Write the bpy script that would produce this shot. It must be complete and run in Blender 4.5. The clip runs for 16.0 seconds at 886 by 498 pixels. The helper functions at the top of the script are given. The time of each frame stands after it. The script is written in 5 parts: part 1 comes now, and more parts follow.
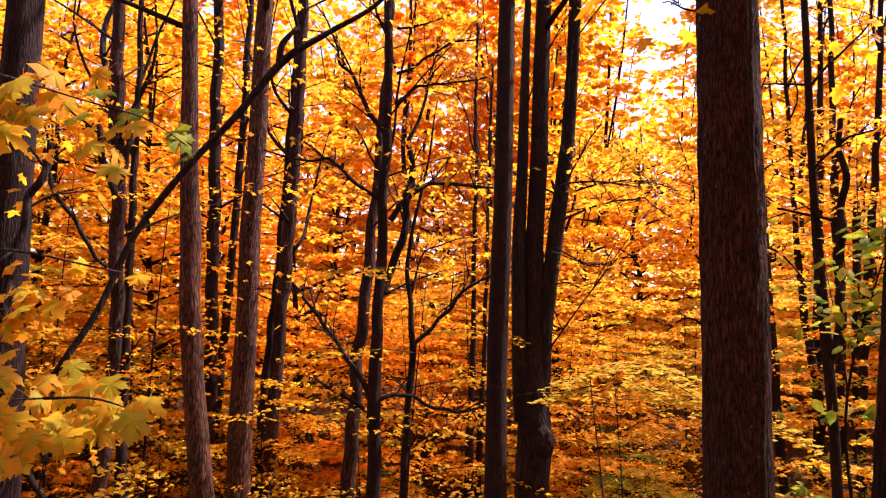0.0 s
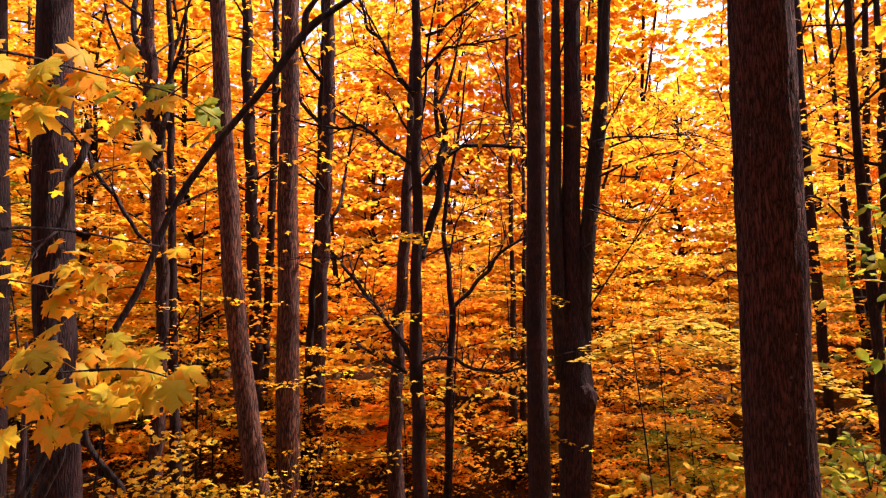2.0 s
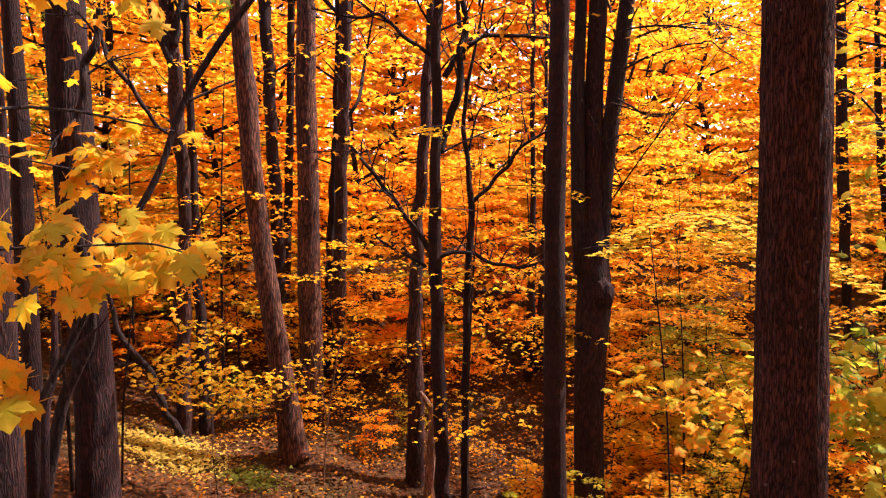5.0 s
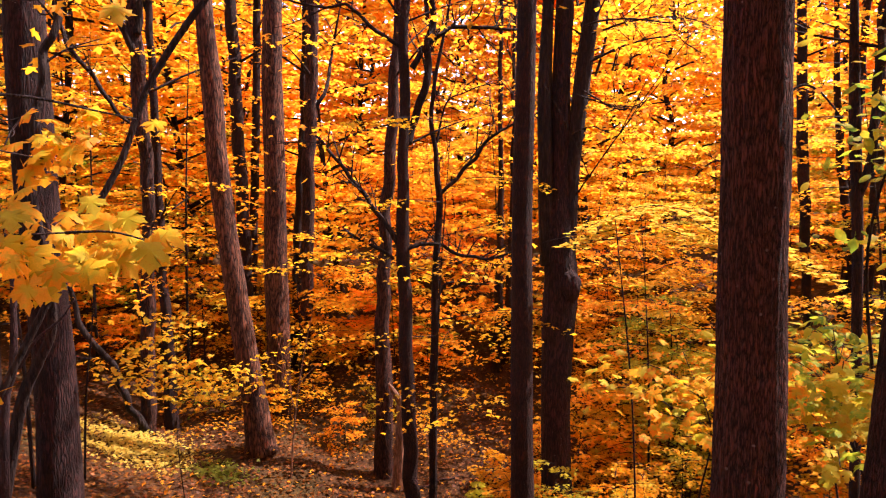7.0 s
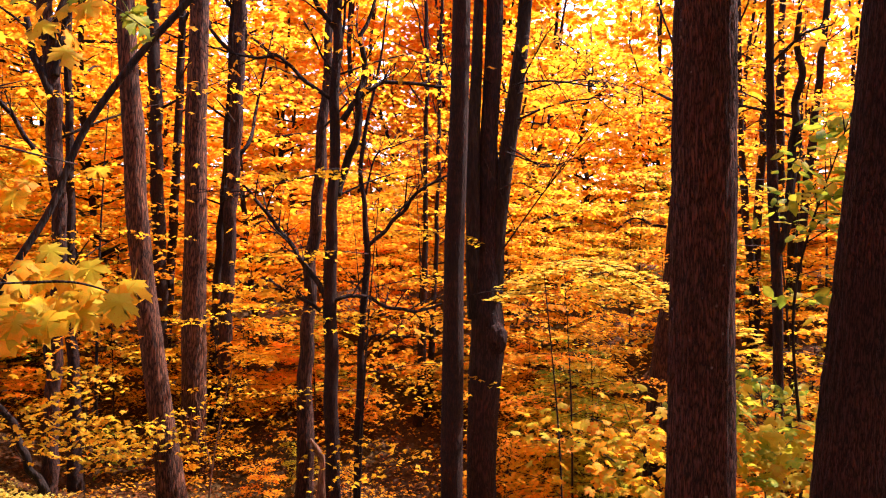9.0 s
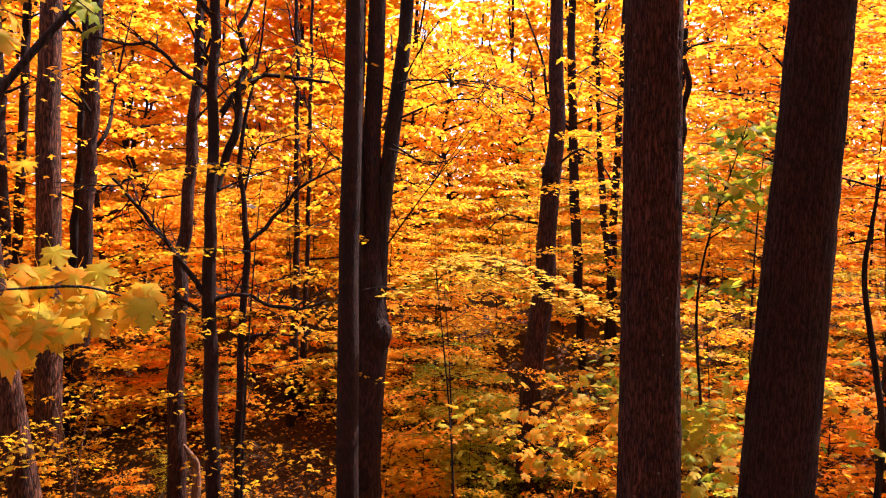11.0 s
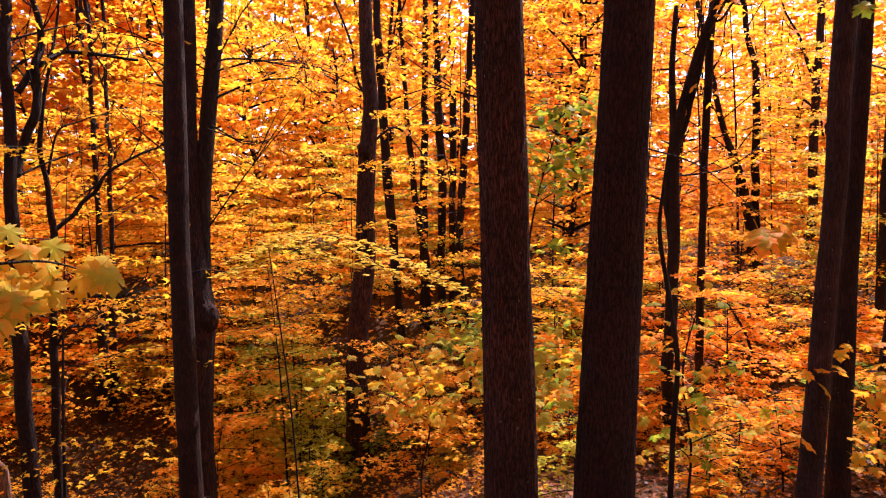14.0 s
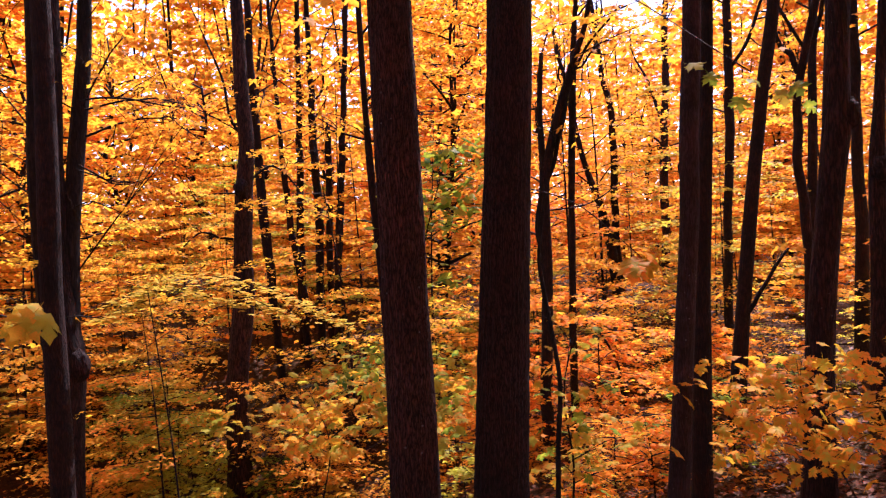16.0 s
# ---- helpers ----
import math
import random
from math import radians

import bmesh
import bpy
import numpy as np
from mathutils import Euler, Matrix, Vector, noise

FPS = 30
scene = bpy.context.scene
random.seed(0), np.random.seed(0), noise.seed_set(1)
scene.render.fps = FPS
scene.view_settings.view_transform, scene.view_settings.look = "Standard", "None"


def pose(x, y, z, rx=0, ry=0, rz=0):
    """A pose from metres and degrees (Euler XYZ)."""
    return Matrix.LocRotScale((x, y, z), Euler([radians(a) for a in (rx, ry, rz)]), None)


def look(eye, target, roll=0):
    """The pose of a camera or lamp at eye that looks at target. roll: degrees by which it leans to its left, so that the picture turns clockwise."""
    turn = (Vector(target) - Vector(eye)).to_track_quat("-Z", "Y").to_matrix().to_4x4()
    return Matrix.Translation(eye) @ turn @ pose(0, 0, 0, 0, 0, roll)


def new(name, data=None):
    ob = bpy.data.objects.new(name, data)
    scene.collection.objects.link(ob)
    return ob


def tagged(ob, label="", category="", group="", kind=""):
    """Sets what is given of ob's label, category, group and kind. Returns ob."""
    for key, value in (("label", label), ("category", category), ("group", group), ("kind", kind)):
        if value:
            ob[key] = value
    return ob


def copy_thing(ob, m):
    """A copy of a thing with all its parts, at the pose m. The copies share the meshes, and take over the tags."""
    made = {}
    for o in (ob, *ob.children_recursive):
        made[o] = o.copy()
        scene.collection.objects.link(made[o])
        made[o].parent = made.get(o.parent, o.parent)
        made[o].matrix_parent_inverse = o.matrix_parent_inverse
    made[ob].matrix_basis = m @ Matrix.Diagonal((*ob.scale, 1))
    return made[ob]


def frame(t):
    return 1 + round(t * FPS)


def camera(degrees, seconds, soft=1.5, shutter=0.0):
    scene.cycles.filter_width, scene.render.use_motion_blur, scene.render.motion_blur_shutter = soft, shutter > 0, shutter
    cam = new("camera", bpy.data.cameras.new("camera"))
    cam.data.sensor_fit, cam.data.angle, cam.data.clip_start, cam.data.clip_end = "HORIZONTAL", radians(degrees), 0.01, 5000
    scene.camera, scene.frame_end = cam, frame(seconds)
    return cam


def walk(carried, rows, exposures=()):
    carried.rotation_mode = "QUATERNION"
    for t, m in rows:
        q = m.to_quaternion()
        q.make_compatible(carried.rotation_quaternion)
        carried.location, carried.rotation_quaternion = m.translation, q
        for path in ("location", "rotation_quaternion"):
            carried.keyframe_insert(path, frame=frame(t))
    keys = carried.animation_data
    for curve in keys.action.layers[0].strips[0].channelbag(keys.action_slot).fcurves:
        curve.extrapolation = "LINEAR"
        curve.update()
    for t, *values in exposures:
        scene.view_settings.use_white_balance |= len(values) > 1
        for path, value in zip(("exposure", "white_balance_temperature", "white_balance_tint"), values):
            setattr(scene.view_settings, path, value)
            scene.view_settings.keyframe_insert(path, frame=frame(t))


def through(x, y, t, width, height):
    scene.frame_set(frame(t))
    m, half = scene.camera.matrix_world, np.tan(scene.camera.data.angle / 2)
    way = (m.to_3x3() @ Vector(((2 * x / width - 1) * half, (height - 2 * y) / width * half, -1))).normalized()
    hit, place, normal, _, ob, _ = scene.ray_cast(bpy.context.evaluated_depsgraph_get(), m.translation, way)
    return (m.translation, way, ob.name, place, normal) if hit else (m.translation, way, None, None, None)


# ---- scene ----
cam = camera(60.53, 16.0, soft=1.15, shutter=0.2)
PATH = [
    (0, pose(-0.000, 0.000, 1.600, 95.40, -1.34, -0.12)),
    (0.5, pose(0.007, -0.017, 1.613, 96.78, -0.69, -0.94)),
    (1, pose(0.016, -0.021, 1.606, 96.34, -0.41, -0.76)),
    (1.5, pose(0.016, -0.014, 1.598, 94.68, 0.06, 1.19)),
    (2, pose(0.027, 0.001, 1.596, 92.62, 0.73, 2.93)),
    (2.5, pose(0.030, 0.005, 1.589, 91.12, 1.05, 4.11)),
    (3, pose(0.027, 0.009, 1.579, 89.84, 1.23, 5.36)),
    (3.5, pose(0.032, 0.016, 1.576, 89.11, 1.29, 6.12)),
    (4, pose(0.043, 0.014, 1.567, 87.71, 1.02, 5.60)),
    (4.5, pose(0.040, 0.014, 1.552, 86.08, 0.44, 4.95)),
    (4.7, pose(0.045, 0.018, 1.547, 85.54, 0.39, 4.74)),
    (6.8, pose(0.054, 0.014, 1.529, 84.15, 0.35, 2.92)),
    (7, pose(0.054, 0.015, 1.529, 84.46, 0.23, 2.13)),
    (7.5, pose(0.022, 0.010, 1.531, 85.77, -0.20, -0.44)),
    (8, pose(-0.017, -0.019, 1.532, 87.03, -0.46, -2.40)),
    (8.2, pose(-0.030, -0.030, 1.534, 87.35, -0.28, -2.75)),
    (10.3, pose(-0.328, 0.086, 1.532, 89.50, -4.12, -8.94)),
    (10.5, pose(-0.382, 0.077, 1.528, 89.16, -3.57, -10.99)),
    (11, pose(-0.522, 0.013, 1.541, 88.24, -0.81, -15.35)),
    (11.5, pose(-0.603, 0.001, 1.530, 88.37, -1.87, -17.25)),
    (12, pose(-0.689, 0.036, 1.527, 88.18, -0.62, -22.57)),
    (12.5, pose(-0.805, 0.023, 1.530, 87.78, -1.25, -26.81)),
    (13, pose(-0.918, -0.022, 1.528, 86.60, -0.04, -29.87)),
    (13.5, pose(-0.964, -0.090, 1.522, 86.40, 0.18, -31.29)),
    (14, pose(-0.939, -0.202, 1.509, 86.57, 1.29, -30.39)),
    (14.5, pose(-0.983, -0.260, 1.513, 86.17, 0.19, -30.79)),
    (15, pose(-1.071, -0.245, 1.527, 86.21, 3.19, -33.94)),
    (15.5, pose(-1.138, -0.250, 1.531, 87.35, 3.27, -37.11)),
    (16, pose(-1.163, -0.306, 1.528, 88.89, 2.57, -40.07)),
]
walk(cam, PATH, [(0, 1.7, 7000, 39), (2, 1.77, 7050, 39), (4, 2.05, 7050, 39), (7.5, 2.24, 7050, 39), (10, 2.11, 7050, 39), (12.5, 1.84, 6950, 39), (14, 1.79, 6600, 39), (15, 1.87, 6050, 39), (16, 1.58, 5850, 39)])

# ---- daylight: autumn sun through the canopy ----
SUN_TURN, SUN_RISE = 66.0, 55.0          # degrees clockwise from +y, degrees above the horizon
world = bpy.data.worlds.new("autumn_sky")
world.use_nodes = True
scene.world = world
sky = world.node_tree.nodes.new("ShaderNodeTexSky")
sky.sky_type = "NISHITA"
sky.sun_disc = False
sky.sun_elevation, sky.sun_rotation = radians(SUN_RISE), radians(SUN_TURN)
sky.dust_density = 1.2
back = world.node_tree.nodes["Background"]
back.inputs["Strength"].default_value = 0.13
world.node_tree.links.new(sky.outputs["Color"], back.inputs["Color"])
sun = new("sun", bpy.data.lights.new("sun", "SUN"))
sun.data.energy, sun.data.angle, sun.data.color = 3.65, radians(0.6), (1.0, 0.93, 0.82)
sun_way = Vector((math.sin(radians(SUN_TURN)) * math.cos(radians(SUN_RISE)), math.cos(radians(SUN_TURN)) * math.cos(radians(SUN_RISE)), math.sin(radians(SUN_RISE))))
sun.matrix_world = look(sun_way * 60, (0, 0, 0))


# ---- materials ----
def graph(name):
    mat = bpy.data.materials.new(name)
    mat.use_nodes = True
    nt = mat.node_tree
    nt.nodes.clear()
    return mat, nt, nt.nodes.new("ShaderNodeOutputMaterial")


def node(nt, kind, **values):
    n = nt.nodes.new(kind)
    for key, value in values.items():
        n.inputs[key.replace("_", " ")].default_value = value
    return n


def ramp(nt, source, stops):
    n = nt.nodes.new("ShaderNodeValToRGB")
    while len(n.color_ramp.elements) < len(stops):
        n.color_ramp.elements.new(0.5)
    for e, (at, color) in zip(n.color_ramp.elements, stops):
        e.position, e.color = at, (*color, 1)
    nt.links.new(source, n.inputs["Fac"])
    return n.outputs["Color"]


def mixed(nt, fac, a, b, mode="MIX"):
    n = nt.nodes.new("ShaderNodeMix")
    n.data_type, n.blend_type = "RGBA", mode
    for socket, value in ((n.inputs["Factor"], fac), (n.inputs["A"], a), (n.inputs["B"], b)):
        if isinstance(value, (int, float)):
            socket.default_value = value
        elif isinstance(value, tuple):
            socket.default_value = (*value, 1)
        else:
            nt.links.new(value, socket)
    return n.outputs["Result"]


def coords(nt, scale):
    t = nt.nodes.new("ShaderNodeTexCoord")
    m = nt.nodes.new("ShaderNodeMapping")
    m.inputs["Scale"].default_value = scale
    nt.links.new(t.outputs["Object"], m.inputs["Vector"])
    return m.outputs["Vector"]


def noise_of(nt, vector, scale, detail=4.0, rough=0.55):
    n = node(nt, "ShaderNodeTexNoise", Scale=scale, Detail=detail, Roughness=rough)
    nt.links.new(vector, n.inputs["Vector"])
    return n.outputs["Fac"]


def leaf_material(name, through=0.7, single=False, dull=0.88):
    """Maple leaf: the object's own colour, varied leaf by leaf and mottled, lit from both sides."""
    mat, nt, out = graph(name)
    info = nt.nodes.new("ShaderNodeObjectInfo")
    geo = nt.nodes.new("ShaderNodeNewGeometry")
    hsv = nt.nodes.new("ShaderNodeHueSaturation")
    rand = info.outputs["Random"] if single else geo.outputs["Random Per Island"]
    hue = node(nt, "ShaderNodeMapRange")
    hue.inputs["To Min"].default_value, hue.inputs["To Max"].default_value = 0.486, 0.508
    nt.links.new(rand, hue.inputs["Value"])
    jump = nt.nodes.new("ShaderNodeMath")
    jump.operation = "MULTIPLY"
    jump.inputs[1].default_value = 7.31
    nt.links.new(rand, jump.inputs[0])
    part_of = nt.nodes.new("ShaderNodeMath")
    part_of.operation = "FRACT"
    nt.links.new(jump.outputs[0], part_of.inputs[0])
    val = node(nt, "ShaderNodeMapRange")
    val.inputs["To Min"].default_value, val.inputs["To Max"].default_value = dull, 1.02
    nt.links.new(part_of.outputs[0], val.inputs["Value"])
    nt.links.new(hue.outputs[0], hsv.inputs["Hue"])
    nt.links.new(val.outputs[0], hsv.inputs["Value"])
    nt.links.new(info.outputs["Color"], hsv.inputs["Color"])
    mott = noise_of(nt, coords(nt, (1, 1, 1)), 26.0, 3.0)
    spots = ramp(nt, mott, ((0.35, (0.82, 0.9, 0.7)), (0.6, (1, 1, 1)), (0.75, (1.0, 0.86, 0.8))))
    color = mixed(nt, 1.0, hsv.outputs["Color"], spots, "MULTIPLY")
    if single:
        at = nt.nodes.new("ShaderNodeTexCoord")
        shift = nt.nodes.new("ShaderNodeVectorMath")
        shift.operation = "MULTIPLY_ADD"
        nt.links.new(info.outputs["Random"], shift.inputs[0])
        shift.inputs[1].default_value = (41.0, 23.0, 17.0)
        nt.links.new(at.outputs["Object"], shift.inputs[2])
        own = shift.outputs[0]
        heart = nt.nodes.new("ShaderNodeVectorMath")
        heart.operation = "DISTANCE"
        nt.links.new(at.outputs["Object"], heart.inputs[0])
        heart.inputs[1].default_value = (0.0, 0.34, 0.0)
        rim = node(nt, "ShaderNodeMapRange")
        rim.inputs["From Min"].default_value, rim.inputs["From Max"].default_value = 0.1, 0.55
        rim.inputs["To Min"].default_value, rim.inputs["To Max"].default_value = 0.16, -0.12
        nt.links.new(heart.outputs["Value"], rim.inputs["Value"])
        green = nt.nodes.new("ShaderNodeMath")
        nt.links.new(rim.outputs[0], green.inputs[0])
        nt.links.new(noise_of(nt, own, 3.0, 3.0), green.inputs[1])
        color = mixed(nt, ramp(nt, green.outputs[0], ((0.49, (0, 0, 0)), (0.66, (0.75, 0.75, 0.75)))), color, (0.42, 0.43, 0.03))
        specks = ramp(nt, noise_of(nt, own, 14.0, 2.0), ((0.66, (0, 0, 0)), (0.74, (0.7, 0.7, 0.7))))
        color = mixed(nt, specks, color, (0.42, 0.13, 0.02))
    top = node(nt, "ShaderNodeBsdfPrincipled", Roughness=0.55)
    top.inputs["Specular IOR Level"].default_value = 0.12
    low = nt.nodes.new("ShaderNodeBsdfTranslucent")
    nt.links.new(color, top.inputs["Base Color"])
    nt.links.new(color, low.inputs["Color"])
    mix = node(nt, "ShaderNodeMixShader", Fac=through)
    nt.links.new(top.outputs[0], mix.inputs[1])
    nt.links.new(low.outputs[0], mix.inputs[2])
    nt.links.new(mix.outputs[0], out.inputs["Surface"])
    return mat


def bark_material(name, dark, light, furrow, spots=0.0, bands=0.0):
    """Bark: upright furrows and plates, grain and grey weathering; spots of pale lichen where asked."""
    mat, nt, out = graph(name)
    tall = coords(nt, (1, 1, 0.17))
    plain = coords(nt, (1, 1, 1))
    ridges = noise_of(nt, tall, furrow, 3.0, 0.5)
    grain = noise_of(nt, tall, furrow * 3.0, 4.0, 0.65)
    stain = noise_of(nt, plain, 1.7, 3.0)
    half = nt.nodes.new("ShaderNodeMath")
    half.operation = "SUBTRACT"
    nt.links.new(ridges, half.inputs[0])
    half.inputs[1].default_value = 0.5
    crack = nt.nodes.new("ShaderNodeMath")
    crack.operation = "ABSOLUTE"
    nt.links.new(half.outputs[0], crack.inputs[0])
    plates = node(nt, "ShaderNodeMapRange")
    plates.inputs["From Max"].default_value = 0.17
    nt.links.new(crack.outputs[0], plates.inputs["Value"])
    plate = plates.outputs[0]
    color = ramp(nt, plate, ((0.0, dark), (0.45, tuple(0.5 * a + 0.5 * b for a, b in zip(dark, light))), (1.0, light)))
    color = mixed(nt, 0.6, color, ramp(nt, grain, ((0.3, (0.5, 0.48, 0.46)), (0.7, (1, 1, 1)))), "MULTIPLY")
    color = mixed(nt, 0.7, color, ramp(nt, stain, ((0.38, (0.4, 0.38, 0.38)), (0.62, (1.0, 0.98, 0.95)))), "MULTIPLY")
    if spots:
        cell = node(nt, "ShaderNodeTexVoronoi", Scale=21.0)
        nt.links.new(plain, cell.inputs["Vector"])
        mask = ramp(nt, cell.outputs["Distance"], ((spots * 0.6, (1, 1, 1)), (spots, (0, 0, 0))))
        where = ramp(nt, noise_of(nt, plain, 3.1, 2.0), ((0.52, (0, 0, 0)), (0.62, (1, 1, 1))))
        both = mixed(nt, 1.0, mask, where, "MULTIPLY")
        color = mixed(nt, both, color, (0.2, 0.18, 0.165))
    if bands:
        ring = noise_of(nt, coords(nt, (1, 1, 2.2)), 4.0, 5.0, 0.65)
        color = mixed(nt, bands, color, ramp(nt, ring, ((0.36, (0.35, 0.33, 0.33)), (0.52, (1, 1, 1)), (0.66, (1.9, 1.75, 1.7)))), "MULTIPLY")
    bsdf = node(nt, "ShaderNodeBsdfPrincipled", Roughness=0.88)
    bsdf.inputs["Specular IOR Level"].default_value = 0.25
    nt.links.new(color, bsdf.inputs["Base Color"])
    high = nt.nodes.new("ShaderNodeMath")
    high.operation = "MULTIPLY_ADD"
    nt.links.new(grain, high.inputs[0])
    high.inputs[1].default_value = 0.35
    nt.links.new(plate, high.inputs[2])
    bump = node(nt, "ShaderNodeBump", Strength=0.9, Distance=0.012)
    nt.links.new(high.outputs[0], bump.inputs["Height"])
    nt.links.new(bump.outputs[0], bsdf.inputs["Normal"])
    nt.links.new(bsdf.outputs[0], out.inputs["Surface"])
    return mat


def soil_material(name):
    mat, nt, out = graph(name)
    at = coords(nt, (1, 1, 1))
    fine, broad = noise_of(nt, at, 19.0, 6.0, 0.7), noise_of(nt, at, 0.6, 4.0)
    litter = ramp(nt, fine, ((0.3, (0.018, 0.008, 0.005)), (0.5, (0.042, 0.018, 0.006)), (0.7, (0.095, 0.040, 0.010))))
    green = ramp(nt, fine, ((0.3, (0.02, 0.018, 0.006)), (0.7, (0.08, 0.06, 0.015))))
    color = mixed(nt, ramp(nt, broad, ((0.5, (0, 0, 0)), (0.68, (0.7, 0.7, 0.7)))), litter, green)
    bsdf = node(nt, "ShaderNodeBsdfPrincipled", Roughness=0.95)
    bsdf.inputs["Specular IOR Level"].default_value = 0.15
    nt.links.new(color, bsdf.inputs["Base Color"])
    bump = node(nt, "ShaderNodeBump", Strength=1.0, Distance=0.05)
    nt.links.new(fine, bump.inputs["Height"])
    nt.links.new(bump.outputs[0], bsdf.inputs["Normal"])
    nt.links.new(bsdf.outputs[0], out.inputs["Surface"])
    return mat


LEAF = leaf_material("maple_leaf")
FALLEN = leaf_material("fallen_maple_leaf", 0.25, False, 0.22)
# The wide value spread stands in for light that changes with leaf angle.
NEAR_LEAF = leaf_material("near_maple_leaf", 0.6, True, 0.68)
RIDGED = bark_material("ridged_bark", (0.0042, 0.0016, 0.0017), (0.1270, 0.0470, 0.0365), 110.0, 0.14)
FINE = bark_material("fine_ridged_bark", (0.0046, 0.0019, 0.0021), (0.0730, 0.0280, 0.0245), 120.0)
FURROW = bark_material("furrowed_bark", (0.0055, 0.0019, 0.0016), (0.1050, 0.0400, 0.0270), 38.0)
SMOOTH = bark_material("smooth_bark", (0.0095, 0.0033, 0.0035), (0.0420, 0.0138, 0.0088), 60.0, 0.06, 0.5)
GREY = bark_material("grey_bark", (0.0260, 0.0120, 0.0130), (0.0700, 0.0340, 0.0360), 70.0, 0.1, 0.5)
# Paler bark for b_tree and c_tree: sunlight on them is put into the colour.
PALE_SUNLIT = bark_material("pale_sunlit_bark", (0.005, 0.0018, 0.0013), (0.205, 0.084, 0.047), 30.0)
# Dark bark; on l0_tree and l1_tree its low tone stands in for shade.
DARK_SHADED = bark_material("dark_and_shaded_bark", (0.0043, 0.0015, 0.0016), (0.0500, 0.0175, 0.0155), 40.0, 0.08)
TWIG = bark_material("twig_bark", (0.007, 0.0035, 0.003), (0.034, 0.019, 0.015), 30.0)
PALEWOOD = bark_material("split_wood", (0.16, 0.08, 0.045), (0.42, 0.25, 0.16), 24.0)
SOIL = soil_material("leaf_litter_soil")
BARKS = {"ridged": RIDGED, "fine": FINE, "furrow": FURROW, "smooth": SMOOTH, "grey": GREY, "dark": DARK_SHADED, "pale": PALE_SUNLIT}

GOLD, AMBER, ORANGE = (0.93, 0.456, 0.022, 1), (0.92, 0.415, 0.021, 1), (0.91, 0.385, 0.024, 1)
LEMON, LIME, GREEN, LEAF_GREEN = (0.92, 0.53, 0.035, 1), (0.60, 0.49, 0.04, 1), (0.26, 0.36, 0.03, 1), (0.12, 0.24, 0.03, 1)


# ---- mesh builders ----
def part(name, data, material, parent=None, label="", color=None):
    """Links a mesh, or arrays of (points, faces), as one object under a thing."""
    if not isinstance(data, bpy.types.Mesh):
        points, faces, smooth = data
        data = bpy.data.meshes.new(name)
        data.from_pydata(points, [], faces)
        if smooth:
            data.shade_smooth()
        data.materials.append(material)
    ob = new(name, data)
    ob.parent = parent
    if color:
        ob.color = color
    return tagged(ob, label)


def thing(name, label, category, place=(0, 0, 0), group="", kind=""):
    ob = new(name)
    ob.location = place
    return tagged(ob, label, category, group, kind)


def glide(knots, steps):
    """Points along a smooth line through knots (Catmull-Rom); the last column is the radius."""
    k = np.array(knots, float)
    if len(k) == 2:
        u = np.linspace(0, 1, steps)[:, None]
        return k[0] * (1 - u) + k[1] * u
    k = np.vstack([2 * k[0] - k[1], k, 2 * k[-1] - k[-2]])
    n = len(k) - 3
    us = np.linspace(0, n - 1e-6, steps)
    i = us.astype(int)
    u = (us - i)[:, None]
    a, b, c, d = k[i], k[i + 1], k[i + 2], k[i + 3]
    return 0.5 * (2 * b + (c - a) * u + (2 * a - 5 * b + 4 * c - d) * u ** 2 + (3 * b - a - 3 * c + d) * u ** 3)


def tube(knots, steps=8, sides=6, rough=0.0, ridges=0, seed=0, flare=0.0):
    """A closed tapered limb along knots of x, y, z, radius; rough and ridges shape its bark, flare its foot."""
    line = glide(knots, steps)
    p, r = line[:, :3], np.maximum(line[:, 3], 0.002)
    way = np.gradient(p, axis=0)
    way /= np.linalg.norm(way, axis=1, keepdims=True) + 1e-9
    side = np.cross(way, (0.31, 0.95, 0.05))
    side /= np.linalg.norm(side, axis=1, keepdims=True) + 1e-9
    other = np.cross(way, side)
    angle = np.linspace(0, 2 * np.pi, sides, endpoint=False)
    length = np.r_[0, np.cumsum(np.linalg.norm(np.diff(p, axis=0), axis=1))]
    grow = np.ones((steps, sides))
    rng = np.random.default_rng(seed + 5)
    if rough:
        for f in range(1, 5):
            grow += rough / f * np.sin(f * angle[None] + length[:, None] * rng.uniform(0.6, 2.4) * f + rng.uniform(0, 6))
    if ridges:
        drift = np.cumsum(rng.normal(0, 0.10, (steps, sides)), axis=0) * 0.6
        wave = np.sin(ridges * angle[None] + 1.6 * np.sin(length[:, None] * 5 + angle[None] * 3) + drift)
        breaks = np.sin(length[:, None] * 26 + np.sin(angle[None] * ridges * 0.5) * 2.2 + drift * 2)
        grow += 0.026 * wave + 0.012 * breaks + rng.normal(0, 0.007, (steps, sides))
    if flare:
        grow *= 1 + flare * np.exp(-length[:, None] / 0.35) * (1 + 0.35 * np.sin(5 * angle[None] + seed))
    rad = r[:, None] * grow
    pts = p[:, None] + rad[..., None] * (np.cos(angle)[None, :, None] * side[:, None] + np.sin(angle)[None, :, None] * other[:, None])
    pts = pts.reshape(-1, 3)
    a = np.arange(steps - 1)[:, None] * sides + np.arange(sides)[None]
    b = np.arange(steps - 1)[:, None] * sides + (np.arange(sides)[None] + 1) % sides
    quads = np.stack([a, b, b + sides, a + sides], -1).reshape(-1, 4)
    faces = quads.tolist() + [list(range(sides))[::-1], list(range((steps - 1) * sides, steps * sides))]
    return pts, faces


def joined(pieces):
    points, faces, n = [], [], 0
    for p, f in pieces:
        points.append(p)
        faces += [[i + n for i in face] for face in f]
        n += len(p)
    return np.concatenate(points), faces, True


